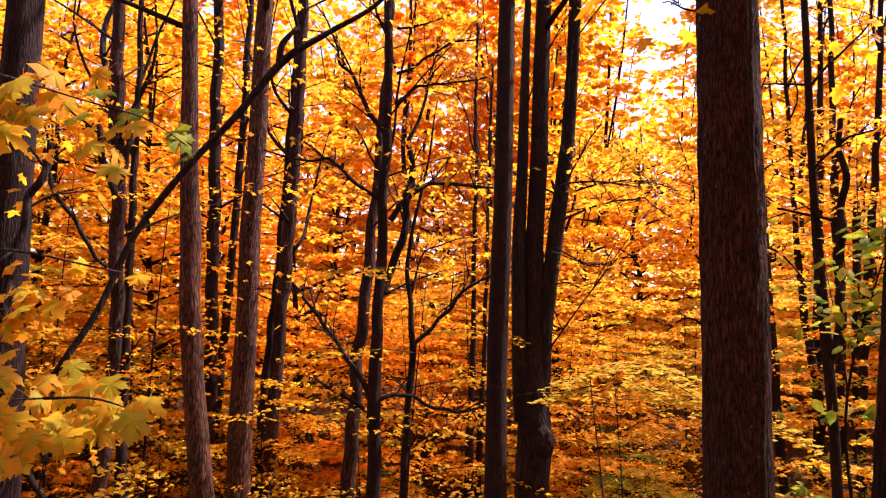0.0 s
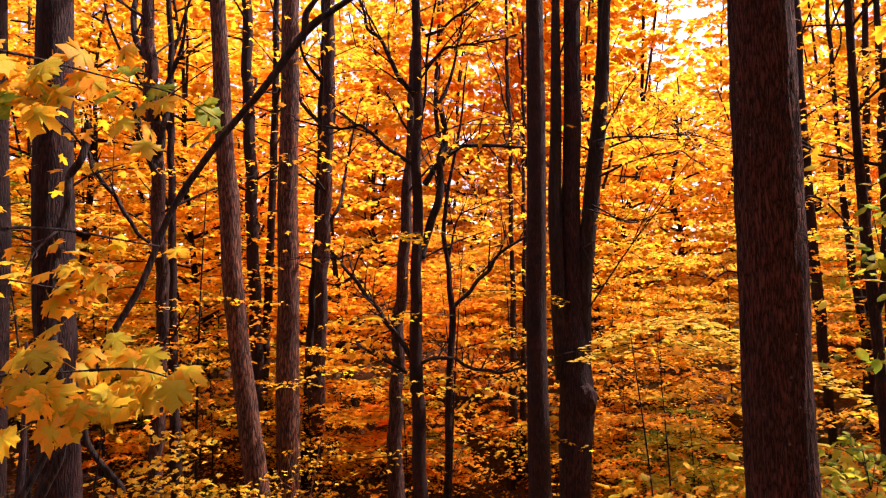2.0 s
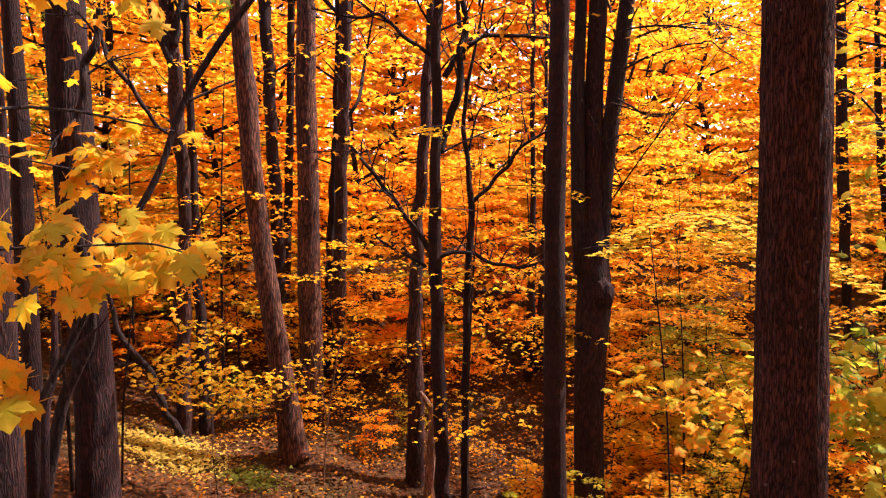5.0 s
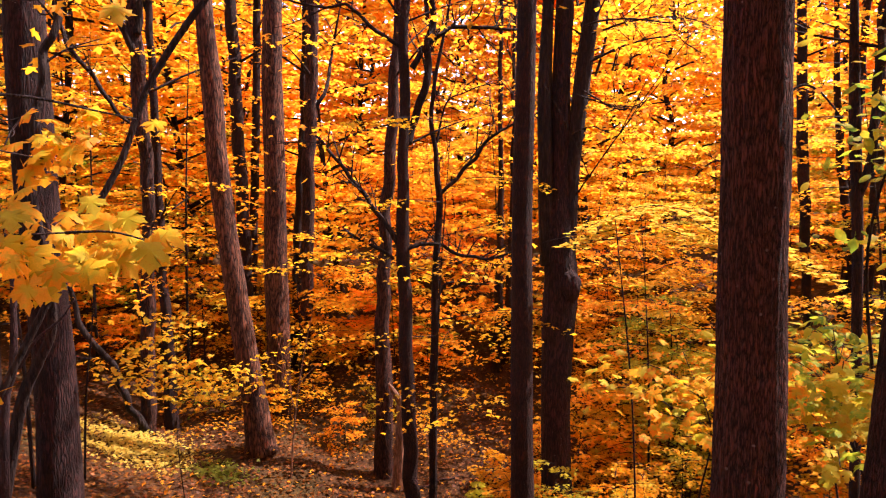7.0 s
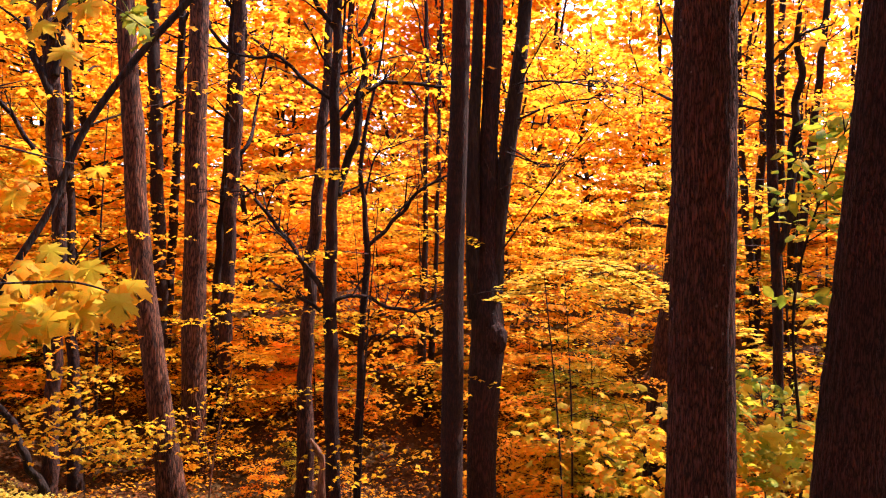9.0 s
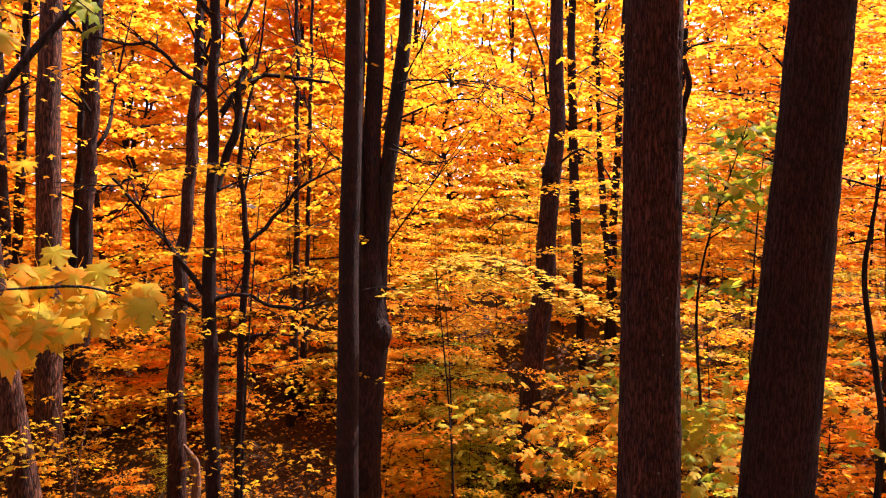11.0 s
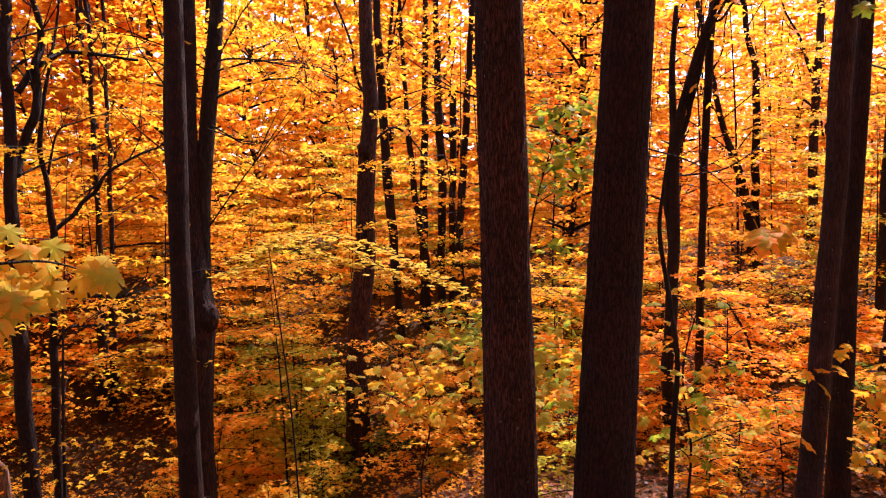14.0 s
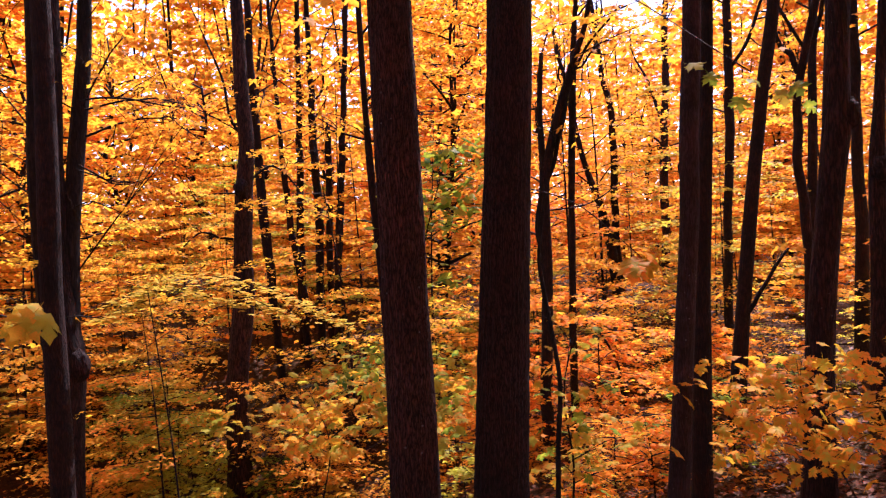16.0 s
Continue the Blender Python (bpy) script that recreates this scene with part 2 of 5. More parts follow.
# outlines of a maple leaf, half of it from stalk to tip, in parts of its length; finest first
HALF = {2: ((0.11, -0.05), (0.35, -0.09), (0.33, 0.02), (0.51, 0.10), (0.35, 0.18), (0.46, 0.28), (0.66, 0.34), (0.56, 0.43), (0.71, 0.61), (0.48, 0.57), (0.42, 0.65), (0.20, 0.48), (0.22, 0.67), (0.36, 0.76), (0.15, 0.82)),
        1: ((0.34, 0.0), (0.24, 0.2), (0.6, 0.5), (0.2, 0.48), (0.2, 0.76)),
        0: ((0.52, 0.36), (0.17, 0.52)),
        -1: ((0.44, 0.42),)}


def outline(lod):
    half = HALF[lod]
    ring = [(0.0, 0.0), *half, (0.0, 1.0), *[(-x, y) for x, y in reversed(half)]]
    return np.array(ring)


def leaves(places, sizes, rng, lod, tilt=(10, 60), material=None):
    """One mesh of leaves at the places: each turned freely about the upright, tilted by tilt degrees, cupped and drooping."""
    ring = outline(lod)
    k = len(ring)
    n = len(places)
    curl = rng.uniform(0.05, 0.4, n)[:, None]
    x = ring[None, :, 0] * rng.uniform(0.85, 1.1, n)[:, None]
    y = np.repeat(ring[None, :, 1], n, 0)
    z = -curl * (np.abs(x) ** 1.5 + 0.5 * y * y) + rng.normal(0, 0.03, (n, k)) * (lod > 0)
    turn, tip, roll = rng.uniform(0, 2 * np.pi, n)[:, None], np.radians(rng.uniform(*tilt, n))[:, None], rng.normal(0, 0.26, n)[:, None]
    x, z = x * np.cos(roll) + z * np.sin(roll), -x * np.sin(roll) + z * np.cos(roll)
    y, z = y * np.cos(tip) + z * np.sin(tip), -y * np.sin(tip) + z * np.cos(tip)
    x, y = x * np.cos(turn) - y * np.sin(turn), x * np.sin(turn) + y * np.cos(turn)
    pts = np.stack([x, y, z], -1) * sizes[:, None, None] + places[:, None]
    mesh = bpy.data.meshes.new("leaves")
    if lod > 0:
        hub = pts.mean(1, keepdims=True) + np.array((0, 0, 0.03)) * sizes[:, None, None]
        pts = np.concatenate([pts, hub], 1)
        tri = np.array([(i, (i + 1) % k, k) for i in range(k)])
        corner = (np.arange(n)[:, None, None] * (k + 1) + tri[None]).reshape(-1)
        count, per = n * k, 3
        total = n * (k + 1)
    else:
        corner = np.arange(n * k)
        count, per, total = n, k, n * k
    mesh.vertices.add(total)
    mesh.vertices.foreach_set("co", pts.reshape(-1).astype(np.float32))
    mesh.loops.add(len(corner))
    mesh.loops.foreach_set("vertex_index", corner.astype(np.int32))
    mesh.polygons.add(count)
    mesh.polygons.foreach_set("loop_start", (np.arange(count) * per).astype(np.int32))
    mesh.polygons.foreach_set("loop_total", np.full(count, per, np.int32))
    mesh.update(calc_edges=True)
    mesh.materials.append(material or LEAF)
    return mesh


def ground_at(x, y):
    """Height of the wood's floor: a bank where the walker stands, a gully ahead, and a slow rise beyond."""
    wide = np.where(x < 0.5, 6.0, 4.6)
    deep = np.where(y < 10.8, 3.5, 4.2)
    dip = -3.4 * np.exp(-((x - 0.5) ** 2) / (2 * wide ** 2) - ((y - 10.8) ** 2) / (2 * deep ** 2))
    r = np.hypot(x, y)
    dip = dip - 0.45 * np.exp(-((x - 5.0) ** 2 + (y - 4.2) ** 2) / 9.0)
    dip = dip + 0.4 * np.exp(-((x + 3.0) ** 2 + (y - 11.2) ** 2) / 1.3) - 0.22 * np.exp(-((x + 4.9) ** 2 + (y - 11.6) ** 2) / 1.2)
    dip = dip - 0.4 * np.exp(-((x + 3.9) ** 2 + (y - 6.4) ** 2) / 2.6)
    return dip - 0.15 * np.exp(-((r - 6) / 5) ** 2) + 0.03 * np.maximum(r - 22, 0) + 0.10 * np.sin(x * 0.9 + 1) * np.sin(y * 0.7) + 0.04 * np.sin(x * 2.3) * np.cos(y * 2.9)


# ---- ground ----
def build_ground():
    u = np.sinh(np.linspace(-4.6, 4.6, 200)) / math.sinh(4.6)
    gx, gy = np.meshgrid(u * 420 + 1.5, u * 420 + 6.0)
    gz = ground_at(gx, gy)
    pts = np.stack([gx, gy, np.minimum(gz, 9)], -1).reshape(-1, 3)
    n = len(u)
    i = (np.arange(n - 1)[:, None] * n + np.arange(n - 1)[None]).reshape(-1)
    faces = np.stack([i, i + 1, i + n + 1, i + n], -1).tolist()
    ob = part("ground", (pts, faces, True), SOIL)
    tagged(ob, "forest floor of brown leaf litter with green patches", "ground", kind="structure")


build_ground()


def spread(rng, n, box):
    x, y = rng.uniform(box[0], box[1], n), rng.uniform(box[2], box[3], n)
    return np.stack([x, y, ground_at(x, y)], -1)


def build_litter():
    """Fallen leaves: thick on the bank that is seen close by, thinner beyond."""
    rng = np.random.default_rng(3)
    for n, box, lod, tint in ((13000, (-7.5, 0.5, 5.0, 12.5), 0, (0.20, 0.072, 0.014, 1)), (16000, (2.0, 9.0, 1.5, 8.0), 0, (0.22, 0.07, 0.018, 1)), (22000, (-9, 12, 3.0, 17), -1, (0.22, 0.08, 0.016, 1)), (11000, (-6.5, 5.5, -4.5, 4.5), -1, (0.22, 0.08, 0.016, 1))):
        p = spread(rng, n, box)
        p[:, 2] += rng.uniform(0.005, 0.04, n)
        ob = part("fallen_leaves", leaves(p, rng.uniform(0.045, 0.085, n), rng, lod, (-28, 28), FALLEN), FALLEN, None, "", tint)
        tagged(ob, "orange and brown fallen maple leaves on the forest floor", "leaf litter", kind="stuff")


build_litter()


# ---- trees ----
def spray(rng, base, way, length, count, width=0.45, sag=0.25):
    """A flat leafy spray: its twig as knots, and the places of its leaves, strewn about the twig and its side shoots."""
    way = np.array(way, float)
    way /= np.linalg.norm(way)
    side = np.cross(way, (0, 0, 1))
    side /= np.linalg.norm(side) + 1e-9
    count_s = 9
    j = rng.integers(0, count_s, count)
    root = np.linspace(0.08, 0.92, count_s) + rng.normal(0, 0.02, count_s)
    hand = np.where(np.arange(count_s) % 2 == 0, 1.0, -1.0)
    lean, reach = rng.uniform(0.6, 1.05, count_s), width * length * np.clip(1.2 - 0.75 * root, 0.25, 1) * rng.uniform(0.8, 1.3, count_s)
    t = rng.uniform(0.0, 1.0, count) ** 0.75
    u = root[j] + np.cos(lean[j]) * t * reach[j] / length
    v = hand[j] * np.sin(lean[j]) * t * reach[j] + rng.normal(0, 0.03 + 0.03 * length, count)
    sink = -sag * length * u ** 2
    places = np.array(base) + way * (u * length)[:, None] + side * v[:, None]
    places[:, 2] += sink - 0.16 * np.abs(v) + rng.normal(0, 0.016 * length ** 0.5, count)
    knots = [np.array(base) + way * length * f + np.array((0, 0, -sag * length * f * f)) for f in (0, 0.4, 0.75, 1.0)]
    return knots, places


def trunk_line(knots, rise):
    """Carries trunk knots down into the ground and up, tapering, by rise metres."""
    k = np.array(knots, float)
    if k[0, 2] > k[-1, 2]:
        k = k[::-1]
    slope = (k[1] - k[0])[:2] / max(k[1, 2] - k[0, 2], 0.1)
    down = float(ground_at(k[0, 0], k[0, 1])) - 0.25
    foot = np.r_[k[0, :2] - slope * (k[0, 2] - down) * 0.5, down, k[0, 3] * 1.08]
    lean = (k[-1] - k[-2])[:2] / max(k[-1, 2] - k[-2, 2], 0.1) * 0.5
    rows = ([foot] if k[0, 2] - down > 0.3 else []) + list(k)
    if rise:
        for f in (0.5, 1.0):
            rows.append(np.r_[k[-1, :2] + lean * rise * f, k[-1, 2] + rise * f, k[-1, 3] * (1 - 0.45 * f)])
    return np.array(rows)


def fork(tree, line, rng):
    """Two or three rising side stems of a slim trunk, each with a few crooked shoots."""
    path = glide(line, 80)
    for i in range(int(rng.integers(2, 4))):
        at = path[int(rng.uniform(34, 66))]
        a, out = rng.uniform(0, 6.3), rng.uniform(0.18, 0.42)
        ln = rng.uniform(1.6, 3.2)
        way = np.array((math.cos(a), math.sin(a)))
        rad = at[3] * rng.uniform(0.35, 0.6)
        rows = []
        for f, thin in ((0, 1), (0.18, 0.9), (0.42, 0.75), (0.7, 0.5), (1, 0.2)):
            side = way * out * ln * f ** 0.7 + rng.normal(0, 0.035 * ln * (f > 0), 2)
            rows.append((at[0] + side[0], at[1] + side[1], at[2] + ln * f, rad * thin))
        pieces = [tube(rows, 14, 6, 0.06)]
        for _ in range(5):
            q = glide(rows, 20)[int(rng.integers(5, 19))]
            d = rng.normal(0, 0.5, 3) + np.array((0, 0, 0.35))
            d *= rng.uniform(0.3, 0.8) / np.linalg.norm(d)
            bend = q[:3] + d * 0.5 + rng.normal(0, 0.05, 3)
            pieces.append(tube([(*q[:3], q[3] * 0.5), (*bend, q[3] * 0.35), (*(q[:3] + d), 0.003)], 6, 4))
        part("limb", joined(pieces), TWIG, tree)


def timber(label, bark, rise, knots, color=GOLD, leaf=420, seed=1, limbs=5, forked=True):
    """A standing tree: trunk through the knots (x, y, z, radius), limbs and a leafy crown above."""
    rng = np.random.default_rng(seed)
    line = trunk_line(knots, rise)
    heights = np.linspace(line[0, 2], line[-1, 2], int((line[-1, 2] - line[0, 2]) / 0.35) + 2)
    line = np.stack([np.interp(heights, line[:, 2], line[:, i]) for i in range(4)], -1)
    place = Vector((line[0, 0], line[0, 1], line[0, 2]))
    tree = thing("maple_tree", label, "tree", place, "trees of the wood")
    line[:, :3] -= line[0, :3].copy()
    r = line[:, 3].max()
    near = bark in ("ridged", "fine")
    rugged = bark in ("furrow", "dark", "pale")
    slim = r < 0.17 and not near and math.hypot(place.x, place.y) > 7.5
    if slim:
        line[1:-1, :2] += rng.normal(0, 0.14 * r, (len(line) - 2, 2))
    pts, faces = tube(line, 200 if near else 96 if rugged else 60, 72 if near else 32 if rugged else 16, 0.003 if near else 0.035, 30 if near else 13 if rugged else 0, seed, 0.12 if near or bark == "grey" else 0.3)
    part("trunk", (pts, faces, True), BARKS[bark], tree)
    if rise < 1:
        return tree
    top = line[-1]
    if slim and forked:
        fork(tree, line, rng)
    deep = rise + (top[2] - rise) * 0.62 if slim else rise
    limbs = limbs + 4 if slim else limbs
    places = []
    for i in range(limbs):
        h = top[2] - deep * rng.uniform(0.0, 0.75)
        f = np.interp(h, line[:, 2], np.arange(len(line)))
        at = glide(line, 80)[int(f / (len(line) - 1) * 79)]
        a = i * 2.4 + rng.uniform(-0.5, 0.5) + seed
        way = np.array((math.cos(a), math.sin(a), rng.uniform(0.35, 0.9)))
        ln = rng.uniform(1.0, 2.2) if slim else rng.uniform(1.8, 3.4)
        knots_l, _ = spray(rng, at[:3], way, ln, 4, sag=0.12)
        rad = at[3] * (0.25 if slim else 0.45)
        part("limb", (*tube([(*q, rad * s) for q, s in zip(knots_l, (1, 0.7, 0.45, 0.15))], 7, 5), True), TWIG, tree)
        for q in knots_l[1:]:
            for _ in range(2):
                b = rng.uniform(0, 6.3)
                _, pl = spray(rng, q, (math.cos(b), math.sin(b), rng.uniform(-0.1, 0.3)), rng.uniform(0.9, 1.7), max(4, leaf // (limbs * 12)))
                places.append(pl)
    pl = np.concatenate(places)
    part("crown", leaves(pl, rng.uniform(0.08, 0.13, len(pl)), rng, 0, (0, 40)), LEAF, tree, "", color)
    return tree


def branch(tree, knots, twigs=0, leaf=0, color=GOLD):
    """A bare or thinly leaved limb of a tree through world knots (x, y, z, radius), with fine side twigs."""
    at = tree.location
    rng = np.random.default_rng(int(abs(knots[0][0]) * 1000 + abs(knots[-1][2]) * 77))
    rows = np.array([(x - at[0], y - at[1], z - at[2], r) for x, y, z, r in knots])
    if rows[0, 3] < 0.06:
        rows = glide(rows, 2 * len(rows) - 1)
        rows[1:-1, :3] += rng.normal(0, 0.009 * np.linalg.norm(rows[-1, :3] - rows[0, :3]), (len(rows) - 2, 3))
        twigs = int(twigs * 1.7)
    limb = part("limb", (*tube(rows, 5 * len(rows), 7, 0.05, 0, len(rows)), True), TWIG, tree)
    line = glide(rows, 60)
    length = float(np.linalg.norm(rows[-1, :3] - rows[0, :3]))
    ends = [line[-1, :3]]
    for i in range(twigs):
        q = line[int(60 * (0.25 + 0.7 * (i + rng.uniform(0, 0.9)) / twigs))]
        along = line[-1, :3] - line[0, :3]
        along = along / np.linalg.norm(along)
        way = along * rng.uniform(0.2, 0.8) + rng.normal(0, 0.45, 3) + np.array((0, 0, rng.uniform(-0.2, 0.7)))
        way /= np.linalg.norm(way)
        ln = length * rng.uniform(0.2, 0.45)
        mid = q[:3] + way * ln * 0.5 + rng.normal(0, 0.05, 3) * ln
        tip = q[:3] + way * ln + np.array((0, 0, -0.06 * ln))
        r = min(q[3] * 0.55, 0.012)
        pieces = [tube([(*q[:3], r), (*mid, r * 0.7), (*tip, 0.003)], 8, 5)]
        for start, f in ((mid, 0.55), (mid, 0.4), (q[:3] * 0.6 + mid * 0.4, 0.4)):
            d = way * 0.6 + rng.normal(0, 0.5, 3)
            pieces.append(tube([(*start, r * 0.5), (*(start + d * ln * f * 0.5 + rng.normal(0, 0.02, 3)), r * 0.4), (*(start + d * ln * f), 0.0025)], 5, 4))
        part("twig", joined(pieces), TWIG, limb)
        ends += [mid, tip]
    if leaf:
        pl = np.concatenate([e + rng.normal(0, (0.16, 0.16, 0.06), (leaf // len(ends) + 1, 3)) for e in ends])
        part("foliage", leaves(pl, rng.uniform(0.08, 0.13, len(pl)), rng, 1, (10, 60)), LEAF, limb, "", color)["kind"] = "stuff"
    return limb


# Leaf counts of the mostly unseen upper crowns are set for the shade they cast.
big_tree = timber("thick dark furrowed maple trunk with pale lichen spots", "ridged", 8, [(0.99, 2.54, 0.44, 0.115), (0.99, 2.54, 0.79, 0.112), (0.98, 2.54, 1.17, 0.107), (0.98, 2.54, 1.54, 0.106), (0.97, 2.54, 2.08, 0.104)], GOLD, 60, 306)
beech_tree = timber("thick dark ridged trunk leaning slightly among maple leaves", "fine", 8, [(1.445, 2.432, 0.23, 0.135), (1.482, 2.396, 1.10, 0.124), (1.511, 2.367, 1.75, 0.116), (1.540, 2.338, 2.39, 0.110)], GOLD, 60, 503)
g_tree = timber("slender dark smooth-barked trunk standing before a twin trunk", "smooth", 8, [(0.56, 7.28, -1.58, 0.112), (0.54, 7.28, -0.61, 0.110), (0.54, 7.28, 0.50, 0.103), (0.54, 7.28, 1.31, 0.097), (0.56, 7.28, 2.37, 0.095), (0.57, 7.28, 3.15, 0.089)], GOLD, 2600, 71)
e_tree = timber("thin dark maple trunk with upcurving side limbs", "smooth", 5, [(-0.73, 9.56, -2.58, 0.096), (-0.75, 9.56, -1.67, 0.095), (-0.80, 9.56, -0.55, 0.087), (-0.82, 9.56, 0.54, 0.086), (-0.80, 9.56, 1.61, 0.071), (-0.77, 9.56, 2.65, 0.063), (-0.77, 9.56, 3.54, 0.062)], GOLD, 300, 69, forked=False)
e2_tree = timber("dark trunk with a broken splintered stub at its foot", "furrow", 5, [(-1.32, 11.59, -1.64, 0.131), (-1.32, 11.59, -0.98, 0.115), (-1.28, 11.59, 0.26, 0.098), (-1.21, 11.59, 1.49, 0.090), (-1.13, 11.60, 2.71, 0.082), (-1.03, 11.60, 3.93, 0.065)], GOLD, 300, 119)
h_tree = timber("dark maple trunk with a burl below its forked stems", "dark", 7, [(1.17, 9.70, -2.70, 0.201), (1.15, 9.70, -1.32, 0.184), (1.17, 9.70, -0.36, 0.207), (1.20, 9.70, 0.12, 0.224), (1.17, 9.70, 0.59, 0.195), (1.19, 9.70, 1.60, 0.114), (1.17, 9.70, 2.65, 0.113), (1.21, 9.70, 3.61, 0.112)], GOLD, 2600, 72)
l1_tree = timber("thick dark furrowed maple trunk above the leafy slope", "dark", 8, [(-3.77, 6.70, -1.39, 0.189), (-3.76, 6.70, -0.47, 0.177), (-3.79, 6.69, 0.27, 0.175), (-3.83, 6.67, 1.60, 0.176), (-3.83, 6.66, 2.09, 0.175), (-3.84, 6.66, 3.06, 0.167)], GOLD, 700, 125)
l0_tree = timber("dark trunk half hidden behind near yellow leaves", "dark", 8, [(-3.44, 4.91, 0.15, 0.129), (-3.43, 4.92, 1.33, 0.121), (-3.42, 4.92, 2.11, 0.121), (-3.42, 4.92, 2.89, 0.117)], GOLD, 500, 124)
l00_tree = timber("grey-brown trunk beside a thicker dark one", "smooth", 8, [(-4.09, 6.28, 0.26, 0.080), (-4.09, 6.28, 1.26, 0.089), (-4.08, 6.29, 2.00, 0.084), (-4.10, 6.28, 2.74, 0.074)], GOLD, 400, 172)
a_tree = timber("slim brown trunk with sunlit flaking bark and forked top", "furrow", 5, [(-4.90, 11.16, -2.29, 0.113), (-4.88, 11.17, -1.80, 0.108), (-4.82, 11.20, -0.06, 0.094), (-4.78, 11.22, 1.21, 0.093), (-4.82, 11.20, 2.47, 0.104), (-4.86, 11.18, 3.28, 0.103), (-4.92, 11.16, 4.08, 0.107)], GOLD, 330, 65)
a2_tree = timber("slim dark trunk leaning against its neighbour", "smooth", 6, [(-4.74, 11.67, -2.55, 0.100), (-4.74, 11.67, -1.40, 0.090), (-4.77, 11.66, -0.13, 0.080), (-4.79, 11.65, 0.76, 0.070)], GOLD, 330, 115)
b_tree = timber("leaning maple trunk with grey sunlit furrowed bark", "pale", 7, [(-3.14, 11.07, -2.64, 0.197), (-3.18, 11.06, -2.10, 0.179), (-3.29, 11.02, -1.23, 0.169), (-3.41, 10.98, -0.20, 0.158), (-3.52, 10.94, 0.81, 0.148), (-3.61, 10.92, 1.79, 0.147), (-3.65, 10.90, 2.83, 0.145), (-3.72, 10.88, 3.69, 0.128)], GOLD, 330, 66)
b2_tree = timber("slim dark trunk behind a leaning maple", "smooth", 7, [(-4.09, 13.91, -1.95, 0.107), (-4.12, 13.90, -1.08, 0.106), (-4.15, 13.89, 0.61, 0.115), (-4.19, 13.88, 1.65, 0.114), (-4.21, 13.87, 3.18, 0.113), (-4.26, 13.86, 4.18, 0.112)], GOLD, 900, 116)
c0_tree = timber("thin dark trunk between thicker trunks", "smooth", 6, [(-4.21, 14.40, -1.18, 0.077), (-4.11, 14.43, 0.58, 0.087), (-4.03, 14.45, 2.72, 0.075), (-3.97, 14.47, 4.19, 0.074)], GOLD, 330, 115)
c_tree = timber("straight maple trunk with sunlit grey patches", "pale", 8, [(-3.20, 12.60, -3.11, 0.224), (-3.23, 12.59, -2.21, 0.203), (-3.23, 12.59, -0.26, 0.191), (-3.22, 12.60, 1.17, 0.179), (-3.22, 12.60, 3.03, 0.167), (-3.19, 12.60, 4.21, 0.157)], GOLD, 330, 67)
d_tree = timber("tall dark trunk in the golden wood", "furrow", 8, [(-3.09, 13.66, -3.06, 0.126), (-3.01, 13.68, -1.46, 0.115), (-2.92, 13.70, 0.62, 0.113), (-2.83, 13.72, 2.65, 0.112), (-2.77, 13.73, 4.14, 0.110)], GOLD, 900, 68)
d2_tree = timber("thin dark trunk close to a taller one", "smooth", 6, [(-3.28, 13.92, -1.73, 0.085), (-3.20, 13.94, -0.45, 0.084), (-3.12, 13.96, 1.13, 0.084), (-3.03, 13.98, 2.37, 0.073)], GOLD, 330, 118)
bb_tree = timber("slim leaning dark trunk at the foot of the slope", "smooth", 6, [(0.54, 14.71, -2.12, 0.095), (0.59, 14.71, -1.00, 0.088), (0.64, 14.70, 0.33, 0.066), (0.62, 14.70, 1.64, 0.049)], GOLD, 1000, 132)
bb2_tree = timber("slim dark trunk beside a leaning one", "smooth", 6, [(0.74, 14.90, -2.06, 0.068), (0.79, 14.90, -1.03, 0.067), (0.82, 14.90, -0.13, 0.056), (0.84, 14.89, 0.76, 0.044)], GOLD, 900, 182)
j_tree = timber("slender dark trunk with a forked side stem", "smooth", 5, [(2.46, 4.71, -0.42, 0.032), (2.43, 4.72, 0.51, 0.031), (2.41, 4.73, 1.21, 0.034), (2.37, 4.75, 1.89, 0.034), (2.34, 4.76, 2.56, 0.025)], GOLD, 1200, 74)
f_tree = timber("thin dark sapling trunk parting into a wide fork", "smooth", 0.8, [(-0.45, 9.99, -0.66, 0.051), (-0.43, 9.99, 0.12, 0.047), (-0.41, 9.99, 0.63, 0.044), (-0.36, 9.99, 1.28, 0.044), (-0.41, 9.99, 1.80, 0.033), (-0.46, 9.99, 2.24, 0.030), (-0.44, 9.99, 2.69, 0.026), (-0.31, 10.00, 3.30, 0.019), (-0.21, 10.00, 3.76, 0.015)], GOLD, 330, 70)
k_tree = timber("thin brown trunk with a swollen knot", "smooth", 5, [(5.73, 12.88, -0.95, 0.074), (5.67, 12.91, -0.11, 0.079), (5.63, 12.92, 0.52, 0.084), (5.57, 12.95, 1.78, 0.094), (5.50, 12.98, 3.14, 0.084), (5.46, 13.00, 4.70, 0.073)], GOLD, 1800, 75)
m_tree = timber("crooked dark maple trunk with yellow sprays across it", "furrow", 6, [(3.98, 11.10, -2.73, 0.197), (3.99, 11.09, -2.01, 0.187), (3.98, 11.10, -1.11, 0.160), (4.03, 11.08, -0.39, 0.169), (4.17, 11.01, 0.68, 0.168), (4.18, 11.01, 1.38, 0.141), (4.22, 10.99, 2.26, 0.141), (4.31, 10.95, 3.05, 0.123), (4.27, 10.97, 3.92, 0.114), (4.26, 10.98, 4.88, 0.096)], GOLD, 2600, 77)
